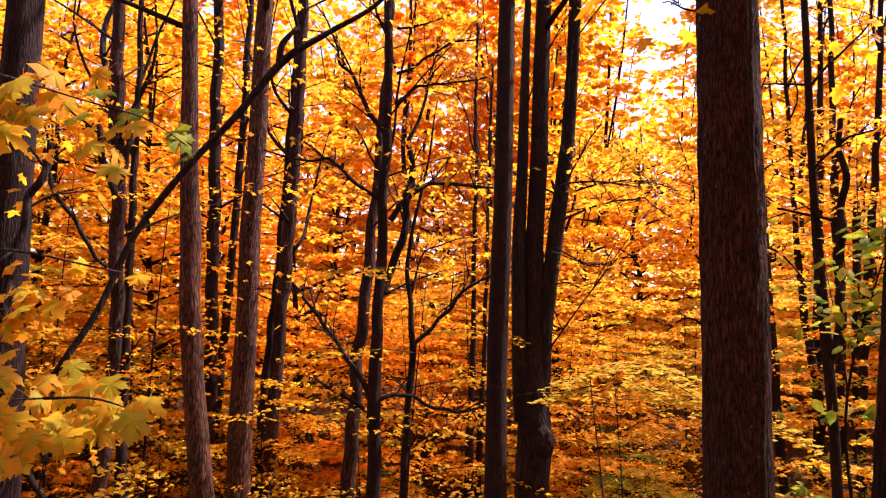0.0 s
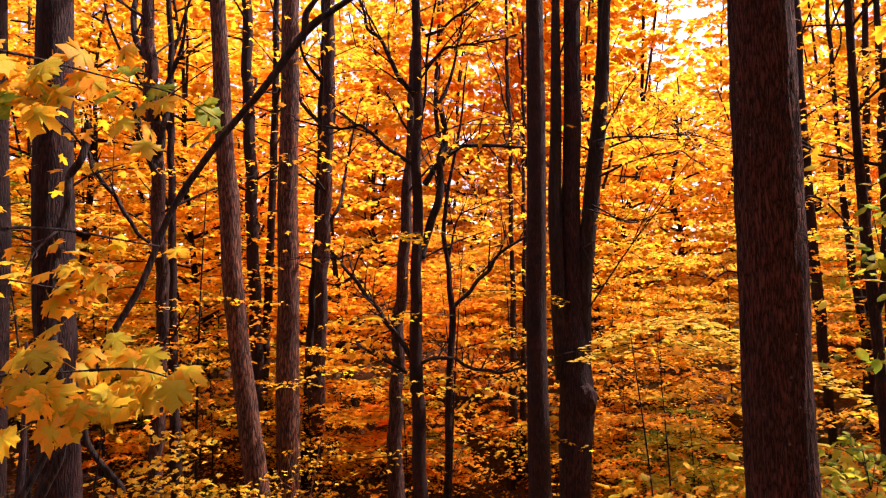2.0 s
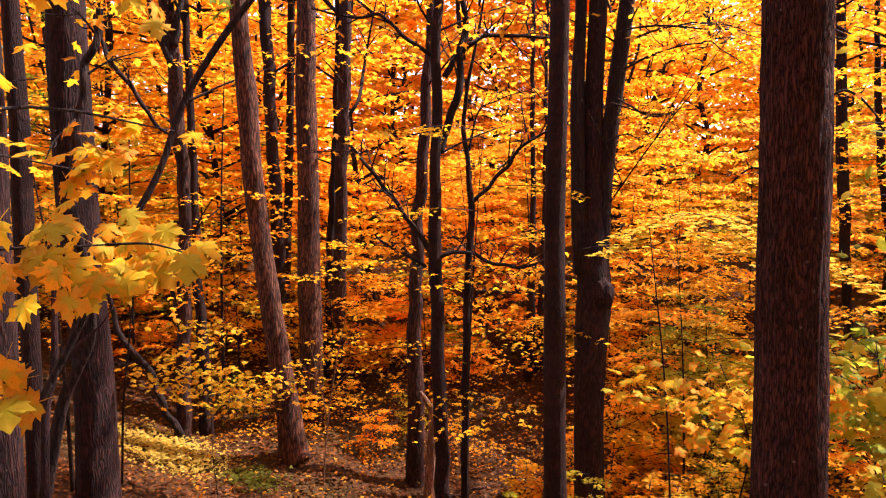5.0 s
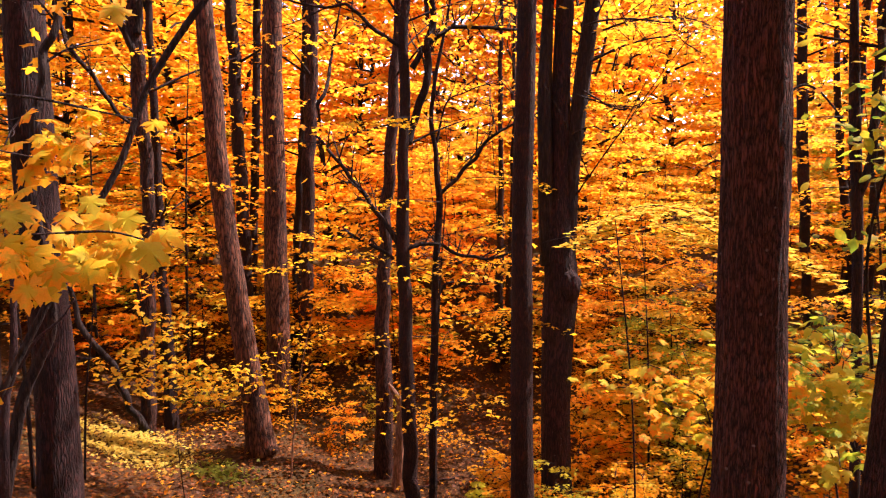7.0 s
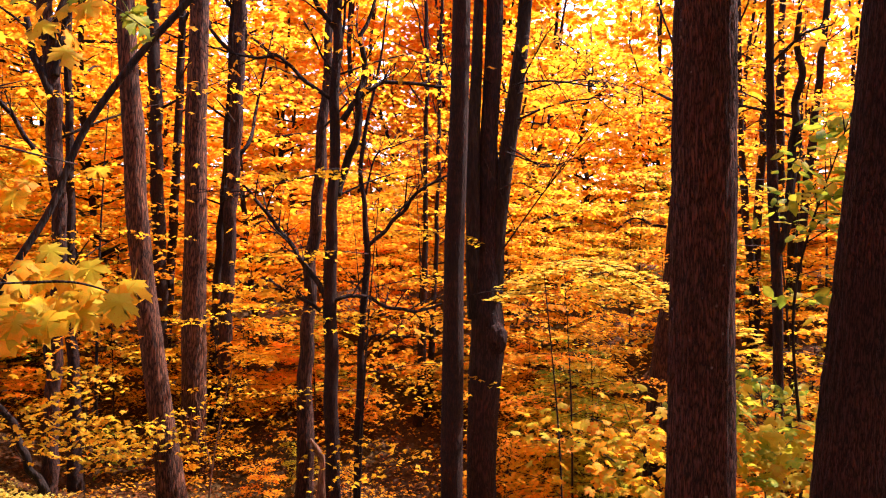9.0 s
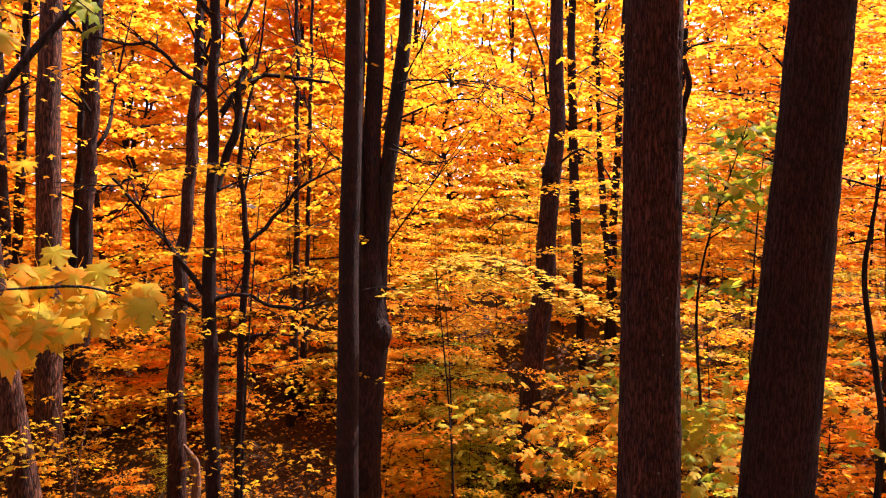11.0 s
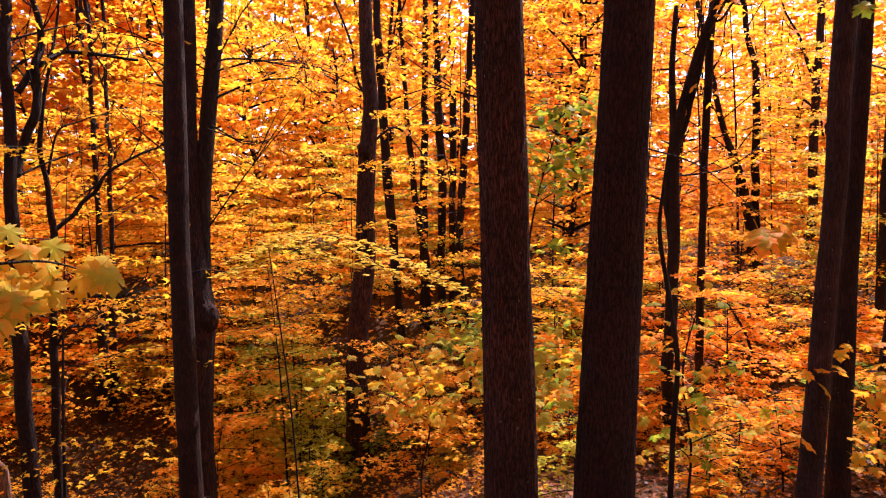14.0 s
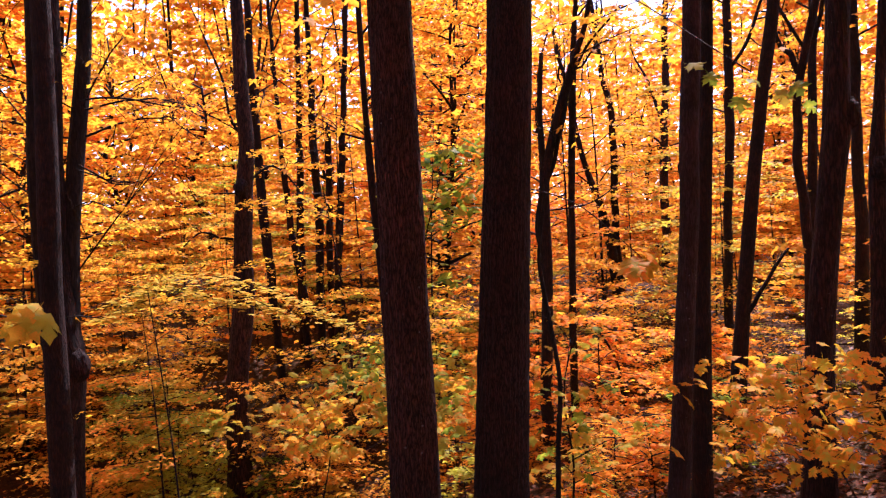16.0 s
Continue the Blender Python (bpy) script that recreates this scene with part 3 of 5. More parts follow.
n1_tree = timber("thin dark stem of a far trunk clump", "smooth", 5, [(6.74, 13.61, -0.63, 0.076), (6.73, 13.61, 0.31, 0.076), (6.64, 13.66, 1.02, 0.076), (6.54, 13.72, 1.84, 0.070), (6.47, 13.76, 3.01, 0.058), (6.42, 13.79, 3.83, 0.046)], GOLD, 1000, 127)
n2_tree = timber("straight dark stem of a far trunk clump", "smooth", 5, [(6.82, 13.91, -0.07, 0.084), (6.87, 13.88, 1.84, 0.083), (6.94, 13.84, 4.22, 0.065), (6.97, 13.82, 5.88, 0.053)], GOLD, 1000, 128)
n3_tree = timber("dark stem of a far trunk clump", "smooth", 5, [(7.00, 13.46, -0.06, 0.082), (7.04, 13.43, 1.82, 0.088), (7.01, 13.45, 3.58, 0.082), (7.01, 13.45, 5.10, 0.058)], GOLD, 1000, 129)
n4_tree = timber("dark stub-topped stem of a far trunk clump", "smooth", 0.4, [(7.46, 13.76, -0.13, 0.073), (7.48, 13.75, 1.82, 0.073), (7.53, 13.72, 3.64, 0.073)], GOLD, 100, 130)
n5_tree = timber("tall dark stem of a far trunk clump", "smooth", 5, [(7.03, 12.85, -0.03, 0.080), (7.12, 12.80, 1.79, 0.080), (7.24, 12.72, 3.50, 0.068), (7.39, 12.62, 5.77, 0.051)], GOLD, 1000, 131)
p_tree = timber("dark trunk behind a thicker one with spreading stems", "smooth", 4, [(5.18, 5.51, 0.17, 0.064), (5.20, 5.48, 0.94, 0.062), (5.20, 5.48, 1.44, 0.058), (5.22, 5.46, 2.08, 0.052), (5.32, 5.34, 2.83, 0.046), (5.44, 5.22, 3.25, 0.040), (5.58, 5.06, 3.86, 0.028)], GOLD, 1600, 80)
pv_tree = timber("straight thin dark trunk in the golden wood", "smooth", 5, [(5.60, 5.48, 0.25, 0.043), (5.63, 5.45, 1.56, 0.039), (5.65, 5.42, 2.53, 0.042), (5.68, 5.38, 3.37, 0.045), (5.72, 5.34, 4.01, 0.026)], GOLD, 1600, 198)
q1_tree = timber("leaning slim dark trunk of a far pair", "smooth", 3, [(12.03, 9.61, -0.38, 0.096), (11.95, 9.71, 0.95, 0.108), (11.81, 9.89, 2.04, 0.084), (11.61, 10.14, 2.90, 0.060)], GOLD, 420, 130)
q2_tree = timber("slim dark upright trunk of a far pair", "smooth", 4, [(12.29, 9.75, -0.29, 0.085), (12.23, 9.83, 1.30, 0.085), (12.24, 9.83, 2.76, 0.079), (12.24, 9.83, 3.98, 0.067), (12.14, 9.95, 4.72, 0.055)], GOLD, 420, 131)
r_tree = timber("thin far trunk against bright sky gaps", "furrow", 5, [(14.64, 10.24, -1.09, 0.116), (14.65, 10.23, 0.81, 0.102), (14.67, 10.19, 2.85, 0.095), (14.74, 10.10, 4.86, 0.081)], GOLD, 330, 82)
s_tree = timber("slender grey trunk with a bulge and a sunlit edge", "grey", 6, [(2.93, 2.41, -0.36, 0.071), (2.95, 2.37, 0.26, 0.063), (2.98, 2.34, 0.87, 0.059), (3.00, 2.30, 1.43, 0.059), (3.01, 2.28, 1.78, 0.061), (3.01, 2.28, 2.07, 0.058), (3.03, 2.25, 2.54, 0.057)], GOLD, 70, 83)
s2_tree = timber("slender dark trunk close beside a grey one", "smooth", 6, [(3.94, 2.86, -0.54, 0.077), (3.95, 2.83, 0.23, 0.070), (3.97, 2.80, 1.08, 0.059), (3.99, 2.76, 1.92, 0.055), (4.02, 2.72, 2.97, 0.046)], GOLD, 70, 133)
u_tree = timber("slim dark crooked trunk in orange leaves", "smooth", 5, [(6.27, 3.83, -0.18, 0.083), (6.27, 3.81, -0.00, 0.083), (6.30, 3.76, 0.59, 0.074), (6.34, 3.69, 1.36, 0.070), (6.38, 3.62, 2.05, 0.067), (6.43, 3.52, 2.91, 0.064), (6.49, 3.41, 3.70, 0.063)], GOLD, 70, 85)
v_tree = timber("dark trunk with a forked crown", "smooth", 4, [(7.50, 3.60, 0.16, 0.064), (7.50, 3.59, 0.93, 0.064), (7.49, 3.62, 1.57, 0.057), (7.47, 3.66, 2.21, 0.051), (7.47, 3.66, 3.03, 0.045), (7.55, 3.48, 3.76, 0.044)], GOLD, 70, 86)
v2_tree = timber("straight dark trunk behind a thicker one", "smooth", 5, [(8.89, 4.15, 0.24, 0.066), (8.89, 4.15, 1.42, 0.063), (8.90, 4.13, 2.52, 0.059), (8.93, 4.08, 4.12, 0.051)], GOLD, 330, 136)
w_tree = timber("stout dark trunk with a burl and pale lichen spots", "dark", 7, [(4.87, 2.37, 0.13, 0.111), (4.88, 2.35, 0.58, 0.106), (4.89, 2.32, 1.02, 0.101), (4.92, 2.26, 1.68, 0.092), (4.94, 2.20, 2.26, 0.104), (4.94, 2.20, 2.37, 0.100), (4.94, 2.19, 2.67, 0.087), (4.96, 2.17, 3.18, 0.086)], GOLD, 70, 87)
x_tree = timber("dark trunk at the edge of the wood with a burl", "dark", 6, [(6.34, 2.46, 0.18, 0.088), (6.35, 2.44, 1.17, 0.077), (6.35, 2.44, 1.94, 0.072), (6.37, 2.40, 2.71, 0.046), (6.38, 2.36, 3.36, 0.041)], GOLD, 70, 88)
y_tree = timber("dark trunk in shade behind orange leaves", "smooth", 6, [(8.15, 3.33, -0.16, 0.079), (8.16, 3.30, 0.89, 0.078), (8.16, 3.30, 1.87, 0.065), (8.16, 3.30, 2.71, 0.059)], GOLD, 330, 89)
z_tree = timber("thin dark trunk in the orange wood", "smooth", 6, [(9.28, 5.61, 0.12, 0.063), (9.30, 5.57, 1.46, 0.063), (9.33, 5.52, 3.13, 0.067)], GOLD, 330, 90)
branch(h_tree, [(1.04, 9.66, 0.38, 0.108), (1.00, 9.67, 1.03, 0.101), (0.99, 9.67, 1.60, 0.097), (0.97, 9.67, 2.65, 0.090), (1.00, 9.67, 3.54, 0.072), (1.02, 9.67, 5.01, 0.058), (1.07, 9.66, 6.63, 0.029)], 3, 0)
branch(h_tree, [(1.25, 9.69, 0.16, 0.123), (1.28, 9.69, 0.74, 0.116), (1.33, 9.68, 1.60, 0.102), (1.43, 9.67, 2.65, 0.105), (1.55, 9.65, 3.67, 0.094), (1.64, 9.64, 4.73, 0.065), (1.74, 9.63, 6.60, 0.033)], 5, 20)
branch(h_tree, [(1.57, 9.67, 3.88, 0.073), (1.62, 9.67, 4.94, 0.069), (1.65, 9.66, 5.86, 0.066), (1.67, 9.66, 7.03, 0.051), (1.73, 9.65, 9.03, 0.026)], 3, 0)
branch(h_tree, [(1.51, 9.50, 3.23, 0.014), (1.80, 9.46, 3.32, 0.012), (2.12, 9.41, 3.38, 0.010), (2.51, 9.35, 3.39, 0.008), (2.90, 9.29, 3.27, 0.004)], 6, 16)
branch(h_tree, [(1.50, 9.51, 2.90, 0.016), (1.80, 9.46, 3.05, 0.014), (2.19, 9.40, 3.15, 0.010), (2.48, 9.36, 3.16, 0.008), (2.80, 9.31, 2.95, 0.004)], 7, 16)
branch(h_tree, [(1.41, 9.52, 2.56, 0.012), (1.75, 9.47, 2.35, 0.010), (1.95, 9.44, 2.33, 0.006), (2.14, 9.41, 2.41, 0.004)], 5, 10)
branch(h_tree, [(0.90, 9.48, 0.67, 0.008), (1.15, 9.46, 0.77, 0.008), (1.49, 9.42, 0.72, 0.008), (1.83, 9.39, 0.76, 0.006), (2.23, 9.36, 0.88, 0.006), (2.80, 9.31, 0.80, 0.004)], 7, 16)
branch(h_tree, [(1.28, 9.54, 2.01, 0.010), (1.55, 9.50, 2.11, 0.008), (1.79, 9.47, 2.01, 0.006), (2.02, 9.44, 1.85, 0.004)], 5, 8)
branch(h_tree, [(1.50, 9.51, 3.27, 0.012), (1.72, 9.47, 3.76, 0.010), (1.98, 9.43, 4.14, 0.008)], 5, 8)
branch(h_tree, [(1.39, 9.26, 3.28, 0.014), (1.74, 9.17, 3.35, 0.012), (2.11, 9.07, 3.31, 0.010), (2.55, 8.95, 3.25, 0.006), (3.01, 8.83, 3.09, 0.004)], 7, 14)
branch(h_tree, [(1.32, 9.28, 2.48, 0.010), (1.64, 9.20, 2.35, 0.008), (1.94, 9.12, 2.33, 0.006), (2.32, 9.02, 2.45, 0.004)], 6, 10)
branch(e_tree, [(-0.76, 9.55, 3.96, 0.037), (-0.98, 9.53, 4.23, 0.031), (-1.15, 9.52, 4.60, 0.026), (-1.36, 9.50, 4.88, 0.020), (-1.52, 9.49, 5.25, 0.014), (-1.71, 9.47, 5.62, 0.009)], 6, 8)
branch(e_tree, [(-0.76, 9.55, 3.07, 0.029), (-1.02, 9.53, 3.24, 0.026), (-1.31, 9.51, 3.45, 0.023), (-1.48, 9.49, 3.61, 0.020), (-1.74, 9.47, 3.58, 0.017), (-2.06, 9.45, 3.63, 0.014), (-2.31, 9.43, 3.69, 0.009)], 6, 12)
branch(e_tree, [(-0.68, 9.56, 2.85, 0.043), (-0.53, 9.57, 3.06, 0.034), (-0.32, 9.58, 3.27, 0.029), (-0.09, 9.60, 3.33, 0.026), (0.28, 9.62, 3.33, 0.023), (0.62, 9.65, 3.32, 0.017)], 6, 6)
branch(e_tree, [(-0.73, 9.59, 1.92, 0.046), (-0.67, 9.60, 2.25, 0.052), (-0.55, 9.61, 2.65, 0.052), (-0.47, 9.61, 3.16, 0.046), (-0.41, 9.62, 3.68, 0.037), (-0.36, 9.62, 4.12, 0.023), (-0.24, 9.63, 4.65, 0.014), (-0.15, 9.64, 5.04, 0.009)], 5, 6)
branch(e_tree, [(-0.66, 9.56, 4.36, 0.026), (-0.41, 9.57, 4.57, 0.020), (-0.19, 9.59, 4.64, 0.017), (0.10, 9.61, 4.66, 0.014), (0.58, 9.64, 4.79, 0.009)], 7, 8)
branch(e_tree, [(-0.65, 9.56, 4.77, 0.023), (-0.27, 9.58, 4.98, 0.017), (0.05, 9.61, 5.22, 0.014), (0.50, 9.64, 5.28, 0.009)], 7, 8)
branch(e_tree, [(-0.67, 9.56, 4.84, 0.023), (-0.77, 9.55, 5.18, 0.020), (-0.92, 9.54, 5.55, 0.017), (-1.07, 9.53, 6.04, 0.011)], 4, 4)
branch(e_tree, [(-0.66, 9.56, 5.37, 0.017), (-0.32, 9.58, 5.43, 0.011), (0.04, 9.61, 5.60, 0.009)], 5, 6)
branch(e_tree, [(-0.79, 9.55, 3.43, 0.020), (-0.96, 9.53, 3.68, 0.014), (-1.07, 9.52, 3.90, 0.011), (-1.17, 9.52, 4.06, 0.009)], 4, 3)
branch(e_tree, [(-0.86, 9.54, 0.66, 0.040), (-0.97, 9.53, 0.83, 0.034), (-1.18, 9.51, 1.14, 0.031), (-1.34, 9.50, 1.34, 0.029), (-1.56, 9.48, 1.65, 0.026), (-1.74, 9.46, 1.86, 0.020), (-1.88, 9.45, 2.03, 0.014)], 8, 20)
branch(e_tree, [(-0.93, 9.54, 0.48, 0.026), (-1.14, 9.51, 0.62, 0.023), (-1.35, 9.49, 0.72, 0.017), (-1.56, 9.47, 0.89, 0.011)], 7, 12)
branch(e_tree, [(-0.79, 9.55, 0.58, 0.029), (-0.58, 9.56, 0.68, 0.026), (-0.34, 9.58, 0.65, 0.023), (-0.05, 9.61, 0.52, 0.023), (0.23, 9.63, 0.48, 0.020), (0.60, 9.66, 0.57, 0.014)], 6, 8)
branch(f_tree, [(-0.36, 9.99, 1.28, 0.027), (-0.15, 10.00, 1.51, 0.027), (0.10, 10.01, 1.77, 0.024), (0.35, 10.02, 2.04, 0.021), (0.72, 10.03, 2.21, 0.015), (0.95, 10.04, 2.39, 0.009)], 7, 10)
branch(f_tree, [(-0.43, 9.99, -0.13, 0.018), (-0.30, 10.00, 0.07, 0.018), (-0.08, 10.01, 0.11, 0.015), (0.17, 10.02, 0.09, 0.012), (0.47, 10.03, 0.10, 0.009)], 8, 4)
branch(f_tree, [(-0.40, 9.99, 1.95, 0.018), (-0.29, 10.00, 2.40, 0.012), (-0.07, 10.01, 2.59, 0.009), (0.34, 10.02, 2.71, 0.006)], 5, 8)
branch(a_tree, [(-4.82, 11.09, 3.31, 0.058), (-4.93, 11.04, 3.58, 0.054), (-5.04, 10.99, 3.89, 0.050), (-5.11, 10.96, 4.36, 0.043)], 1, 8)
branch(a_tree, [(-4.79, 11.10, 3.59, 0.058), (-4.72, 11.13, 4.00, 0.050), (-4.68, 11.15, 4.40, 0.043)], 1, 8)
branch(a_tree, [(-4.82, 11.20, -0.93, 0.044), (-4.95, 11.14, -0.23, 0.033), (-5.07, 11.09, 0.55, 0.022)], 1, 6)
branch(a_tree, [(-4.85, 10.97, -2.26, 0.057), (-4.97, 10.91, -2.07, 0.054), (-5.09, 10.86, -1.71, 0.054), (-5.23, 10.80, -1.27, 0.050), (-5.49, 10.68, -0.82, 0.046), (-5.64, 10.62, -0.35, 0.039), (-5.75, 10.57, 0.19, 0.029)], 2, 4)
branch(l1_tree, [(-3.29, 5.71, 1.24, 0.039), (-3.28, 5.71, 1.63, 0.039), (-3.24, 5.74, 2.06, 0.035), (-3.19, 5.77, 2.35, 0.033), (-3.13, 5.80, 2.61, 0.031), (-3.08, 5.83, 2.91, 0.028)], 2, 8)
branch(l1_tree, [(-2.83, 6.40, 1.98, 0.013), (-2.96, 6.34, 2.13, 0.017), (-3.07, 6.29, 2.36, 0.019), (-3.16, 6.24, 2.49, 0.019), (-3.24, 6.21, 2.60, 0.019), (-3.28, 6.19, 2.77, 0.017), (-3.31, 6.18, 2.95, 0.013)], 3, 8)
branch(j_tree, [(2.41, 4.73, 1.40, 0.025), (2.43, 4.72, 1.52, 0.027), (2.46, 4.71, 1.66, 0.028), (2.47, 4.70, 1.92, 0.028), (2.48, 4.69, 2.22, 0.025), (2.49, 4.69, 2.54, 0.022), (2.49, 4.69, 2.93, 0.016)], 1, 6)
branch(j_tree, [(2.34, 4.75, 2.61, 0.009), (2.43, 4.71, 2.72, 0.009), (2.52, 4.67, 2.80, 0.008), (2.66, 4.60, 2.84, 0.005)], 3, 10)
branch(j_tree, [(2.32, 4.76, 3.13, 0.009), (2.43, 4.71, 3.28, 0.009), (2.56, 4.65, 3.41, 0.006), (2.65, 4.61, 3.53, 0.005)], 3, 8)
branch(j_tree, [(2.32, 4.77, 3.17, 0.009), (2.19, 4.83, 3.19, 0.006), (2.08, 4.88, 3.20, 0.005)], 2, 6)
branch(p_tree, [(5.22, 5.46, 2.01, 0.029), (5.27, 5.41, 2.20, 0.027), (5.33, 5.33, 2.51, 0.025), (5.41, 5.25, 3.01, 0.023), (5.45, 5.21, 3.19, 0.018)], 1, 4)
branch(p_tree, [(5.20, 5.48, 0.9, 0.05), (5.18, 5.50, 1.6, 0.048), (5.19, 5.49, 2.3, 0.042), (5.23, 5.45, 3.5, 0.026)], 1, 4)
branch(p_tree, [(5.44, 5.20, 3.24, 0.020), (5.54, 5.09, 3.49, 0.016), (5.66, 4.94, 3.72, 0.012), (5.80, 4.78, 3.95, 0.010)], 2, 6)
branch(p_tree, [(5.44, 5.20, 3.28, 0.016), (5.52, 5.11, 3.33, 0.012), (5.62, 4.99, 3.54, 0.010), (5.74, 4.85, 3.58, 0.006)], 2, 6)
branch(r_tree, [(14.69, 10.17, 3.38, 0.034), (14.51, 10.44, 3.68, 0.028), (14.33, 10.71, 3.73, 0.023), (14.11, 11.04, 3.83, 0.017)], 2, 8)
branch(u_tree, [(6.31, 3.75, 0.53, 0.030), (6.38, 3.61, 0.77, 0.023), (6.45, 3.49, 1.00, 0.018), (6.52, 3.36, 1.23, 0.013)], 2, 10)
branch(v_tree, [(7.48, 3.64, 3.16, 0.037), (7.45, 3.70, 3.39, 0.034), (7.41, 3.80, 3.50, 0.028), (7.37, 3.87, 3.77, 0.023)], 1, 6)
branch(m_tree, [(4.01, 10.97, 1.60, 0.025), (3.80, 11.06, 1.64, 0.018), (3.56, 11.16, 1.73, 0.014), (3.32, 11.27, 1.51, 0.011)], 3, 12)
branch(m_tree, [(4.31, 10.89, 2.52, 0.021), (4.62, 10.75, 2.74, 0.018), (4.88, 10.64, 2.52, 0.014), (5.06, 10.55, 2.18, 0.011)], 2, 8)
branch(big_tree, [(0.88, 2.61, 2.72, 0.004), (0.84, 2.62, 2.73, 0.003), (0.79, 2.63, 2.76, 0.002), (0.77, 2.64, 2.76, 0.002)], 1, 3)


# ---- understorey: young maples with flat layered sprays ----
def young_maple(seed, height, sprays, per, size, lod, reach=0.32, low=0.2, single=True):
    rng = np.random.default_rng(seed)
    tree = thing("young_maple", "slender young maple with layered golden autumn leaves", "sapling", (0, 0, 0), "young maples of the understorey")
    bend = rng.normal(0, 0.12, 2)
    stem = [(bend[0] * f * f * height * 0.4, bend[1] * f * f * height * 0.4, f * height, 0.011 * height ** 0.5 * (1.05 - f)) for f in (0, 0.3, 0.6, 1)]
    stem[0] = (0, 0, -0.2, stem[0][3])
    part("stem", (*tube(stem, 12, 6), True), TWIG, tree)
    places, twigs = [], []
    for i in range(sprays):
        f = low + (1 - low) * (i + rng.uniform(0, 1)) / sprays
        at = glide(stem, 50)[min(49, int(f * 49))]
        a = i * 2.4 + rng.uniform(-0.6, 0.6)
        ln = height * reach * rng.uniform(0.7, 1.35) * (1.15 - 0.5 * f)
        knots, pl = spray(rng, at[:3], (math.cos(a), math.sin(a), rng.uniform(0.02, 0.3)), ln, per, 0.6, 0.16)
        twigs.append(tube([(*q, s) for q, s in zip(knots, (0.008, 0.006, 0.004, 0.002))], 4, 3))
        places.append(pl)
    if single:
        for twig in twigs:
            part("twig", (*twig, True), TWIG, tree)
    else:
        part("branchwork", joined(twigs), TWIG, tree)["kind"] = "stuff"
    pl = np.concatenate(places)
    part("crown", leaves(pl, rng.uniform(0.7, 1.2, len(pl)) * size, rng, lod, (0, 30)), LEAF, tree, "", GOLD)
    return tree


def far_maple(seed, height, sprays, per, lod=0, size=1.0, low=0.16, limbed=True):
    rng = np.random.default_rng(seed)
    tree = thing("far_maple", "tall maple in full orange autumn colour deep in the wood", "tree", (0, 0, 0), "far trees of the wood")
    lean = rng.normal(0, 0.05, 2)
    r = rng.uniform(0.07, 0.13)
    stem = [(lean[0] * h + rng.normal(0, 0.14), lean[1] * h + rng.normal(0, 0.14), h, r * (1.05 - 0.75 * h / height)) for h in np.linspace(-0.3, height, 6)]
    second = [np.array(stem[i]) for i in (2, 3, 4, 5)]
    away = rng.uniform(0, 6.3)
    for i, q in enumerate(second):
        q += np.array((math.cos(away) * 0.55 * i ** 0.8, math.sin(away) * 0.55 * i ** 0.8, 0.3 * i, -q[3] * 0.35))
    part("trunk", joined([tube(stem, 18, 8, 0.05, 0, seed), tube(second, 12, 6, 0.05, 0, seed)]), SMOOTH, tree)
    places, limbs = [], []
    for i in range(sprays):
        f = low + (1 - low) * (i + rng.uniform(0, 1)) / sprays
        at = glide(stem, 60)[min(59, int(f * 59))]
        a = i * 2.4 + rng.uniform(-0.6, 0.6)
        ln = rng.uniform(1.4, 3.2) * (1.15 - 0.5 * f)
        knots, pl = spray(rng, at[:3], (math.cos(a), math.sin(a), rng.uniform(0.1, 0.7)), ln, per, 0.55, 0.2)
        limbs.append(tube([(*q, s * ln) for q, s in zip(knots, (0.018, 0.013, 0.008, 0.002))], 5, 3))
        places.append(pl)
    if limbed:
        part("branchwork", joined(limbs), TWIG, tree)["kind"] = "stuff"
    pl = np.concatenate(places)
    part("crown", leaves(pl, rng.uniform(0.09, 0.16, len(pl)) * size, rng, lod, (0, 38)), LEAF, tree, "", AMBER)
    return tree


def recolour(tree, color):
    for c in tree.children:
        if c.name.startswith("crown"):
            c.color = color


def tall_to(x, y):
    """Trees are lower towards the sunny side, where the wood opens."""
    low = 0.8 if math.hypot(x, y) < 27 else 1.05
    gap = float(np.interp(math.degrees(math.atan2(x, y)), (44, 48, 60, 64), (1.0, 0.62, 0.62, 1.0)))
    return gap * float(np.interp(math.degrees(math.atan2(x, y)), (13, 24), (1.0, low)))


WORDS = {GOLD: "golden", AMBER: "amber", ORANGE: "orange", LEMON: "lemon-yellow", LIME: "yellow-green", GREEN: "green"}
YOUNG = ("slender young maple with layered %s autumn leaves", "sapling", "young maples of the understorey")
# The unseen light-blocking maples behind the bank take this label too.
GROWN = ("tall maple in full %s autumn leaf deep in the wood", "tree", "far trees of the wood")


def planted(protos, spots, colors, seed, sizes, sunny=False):
    """Copies of the model trees at the spots; the models themselves take the first ones."""
    rng = np.random.default_rng(seed)
    label, category, group = YOUNG if protos[0].name.startswith("young") else GROWN
    for i, (x, y) in enumerate(spots):
        s = rng.uniform(*sizes) * (tall_to(x, y) if sunny else 1)
        m = Matrix.Translation((x, y, float(ground_at(x, y)))) @ pose(0, 0, 0, 0, 0, rng.uniform(0, 360)) @ Matrix.Scale(s, 4)
        if i < len(protos):
            tree = protos[i]
            tree.matrix_world = m
        else:
            tree = copy_thing(protos[i % len(protos)], m)
            tree.scale = (s, s, s)
        c = colors(x, y, rng)
        tagged(tree, label % WORDS[c], category, group)
        recolour(tree, tuple(np.clip(np.array(c[:3]) * rng.uniform(0.9, 1.1, 3), 0, 1)) + (1,))


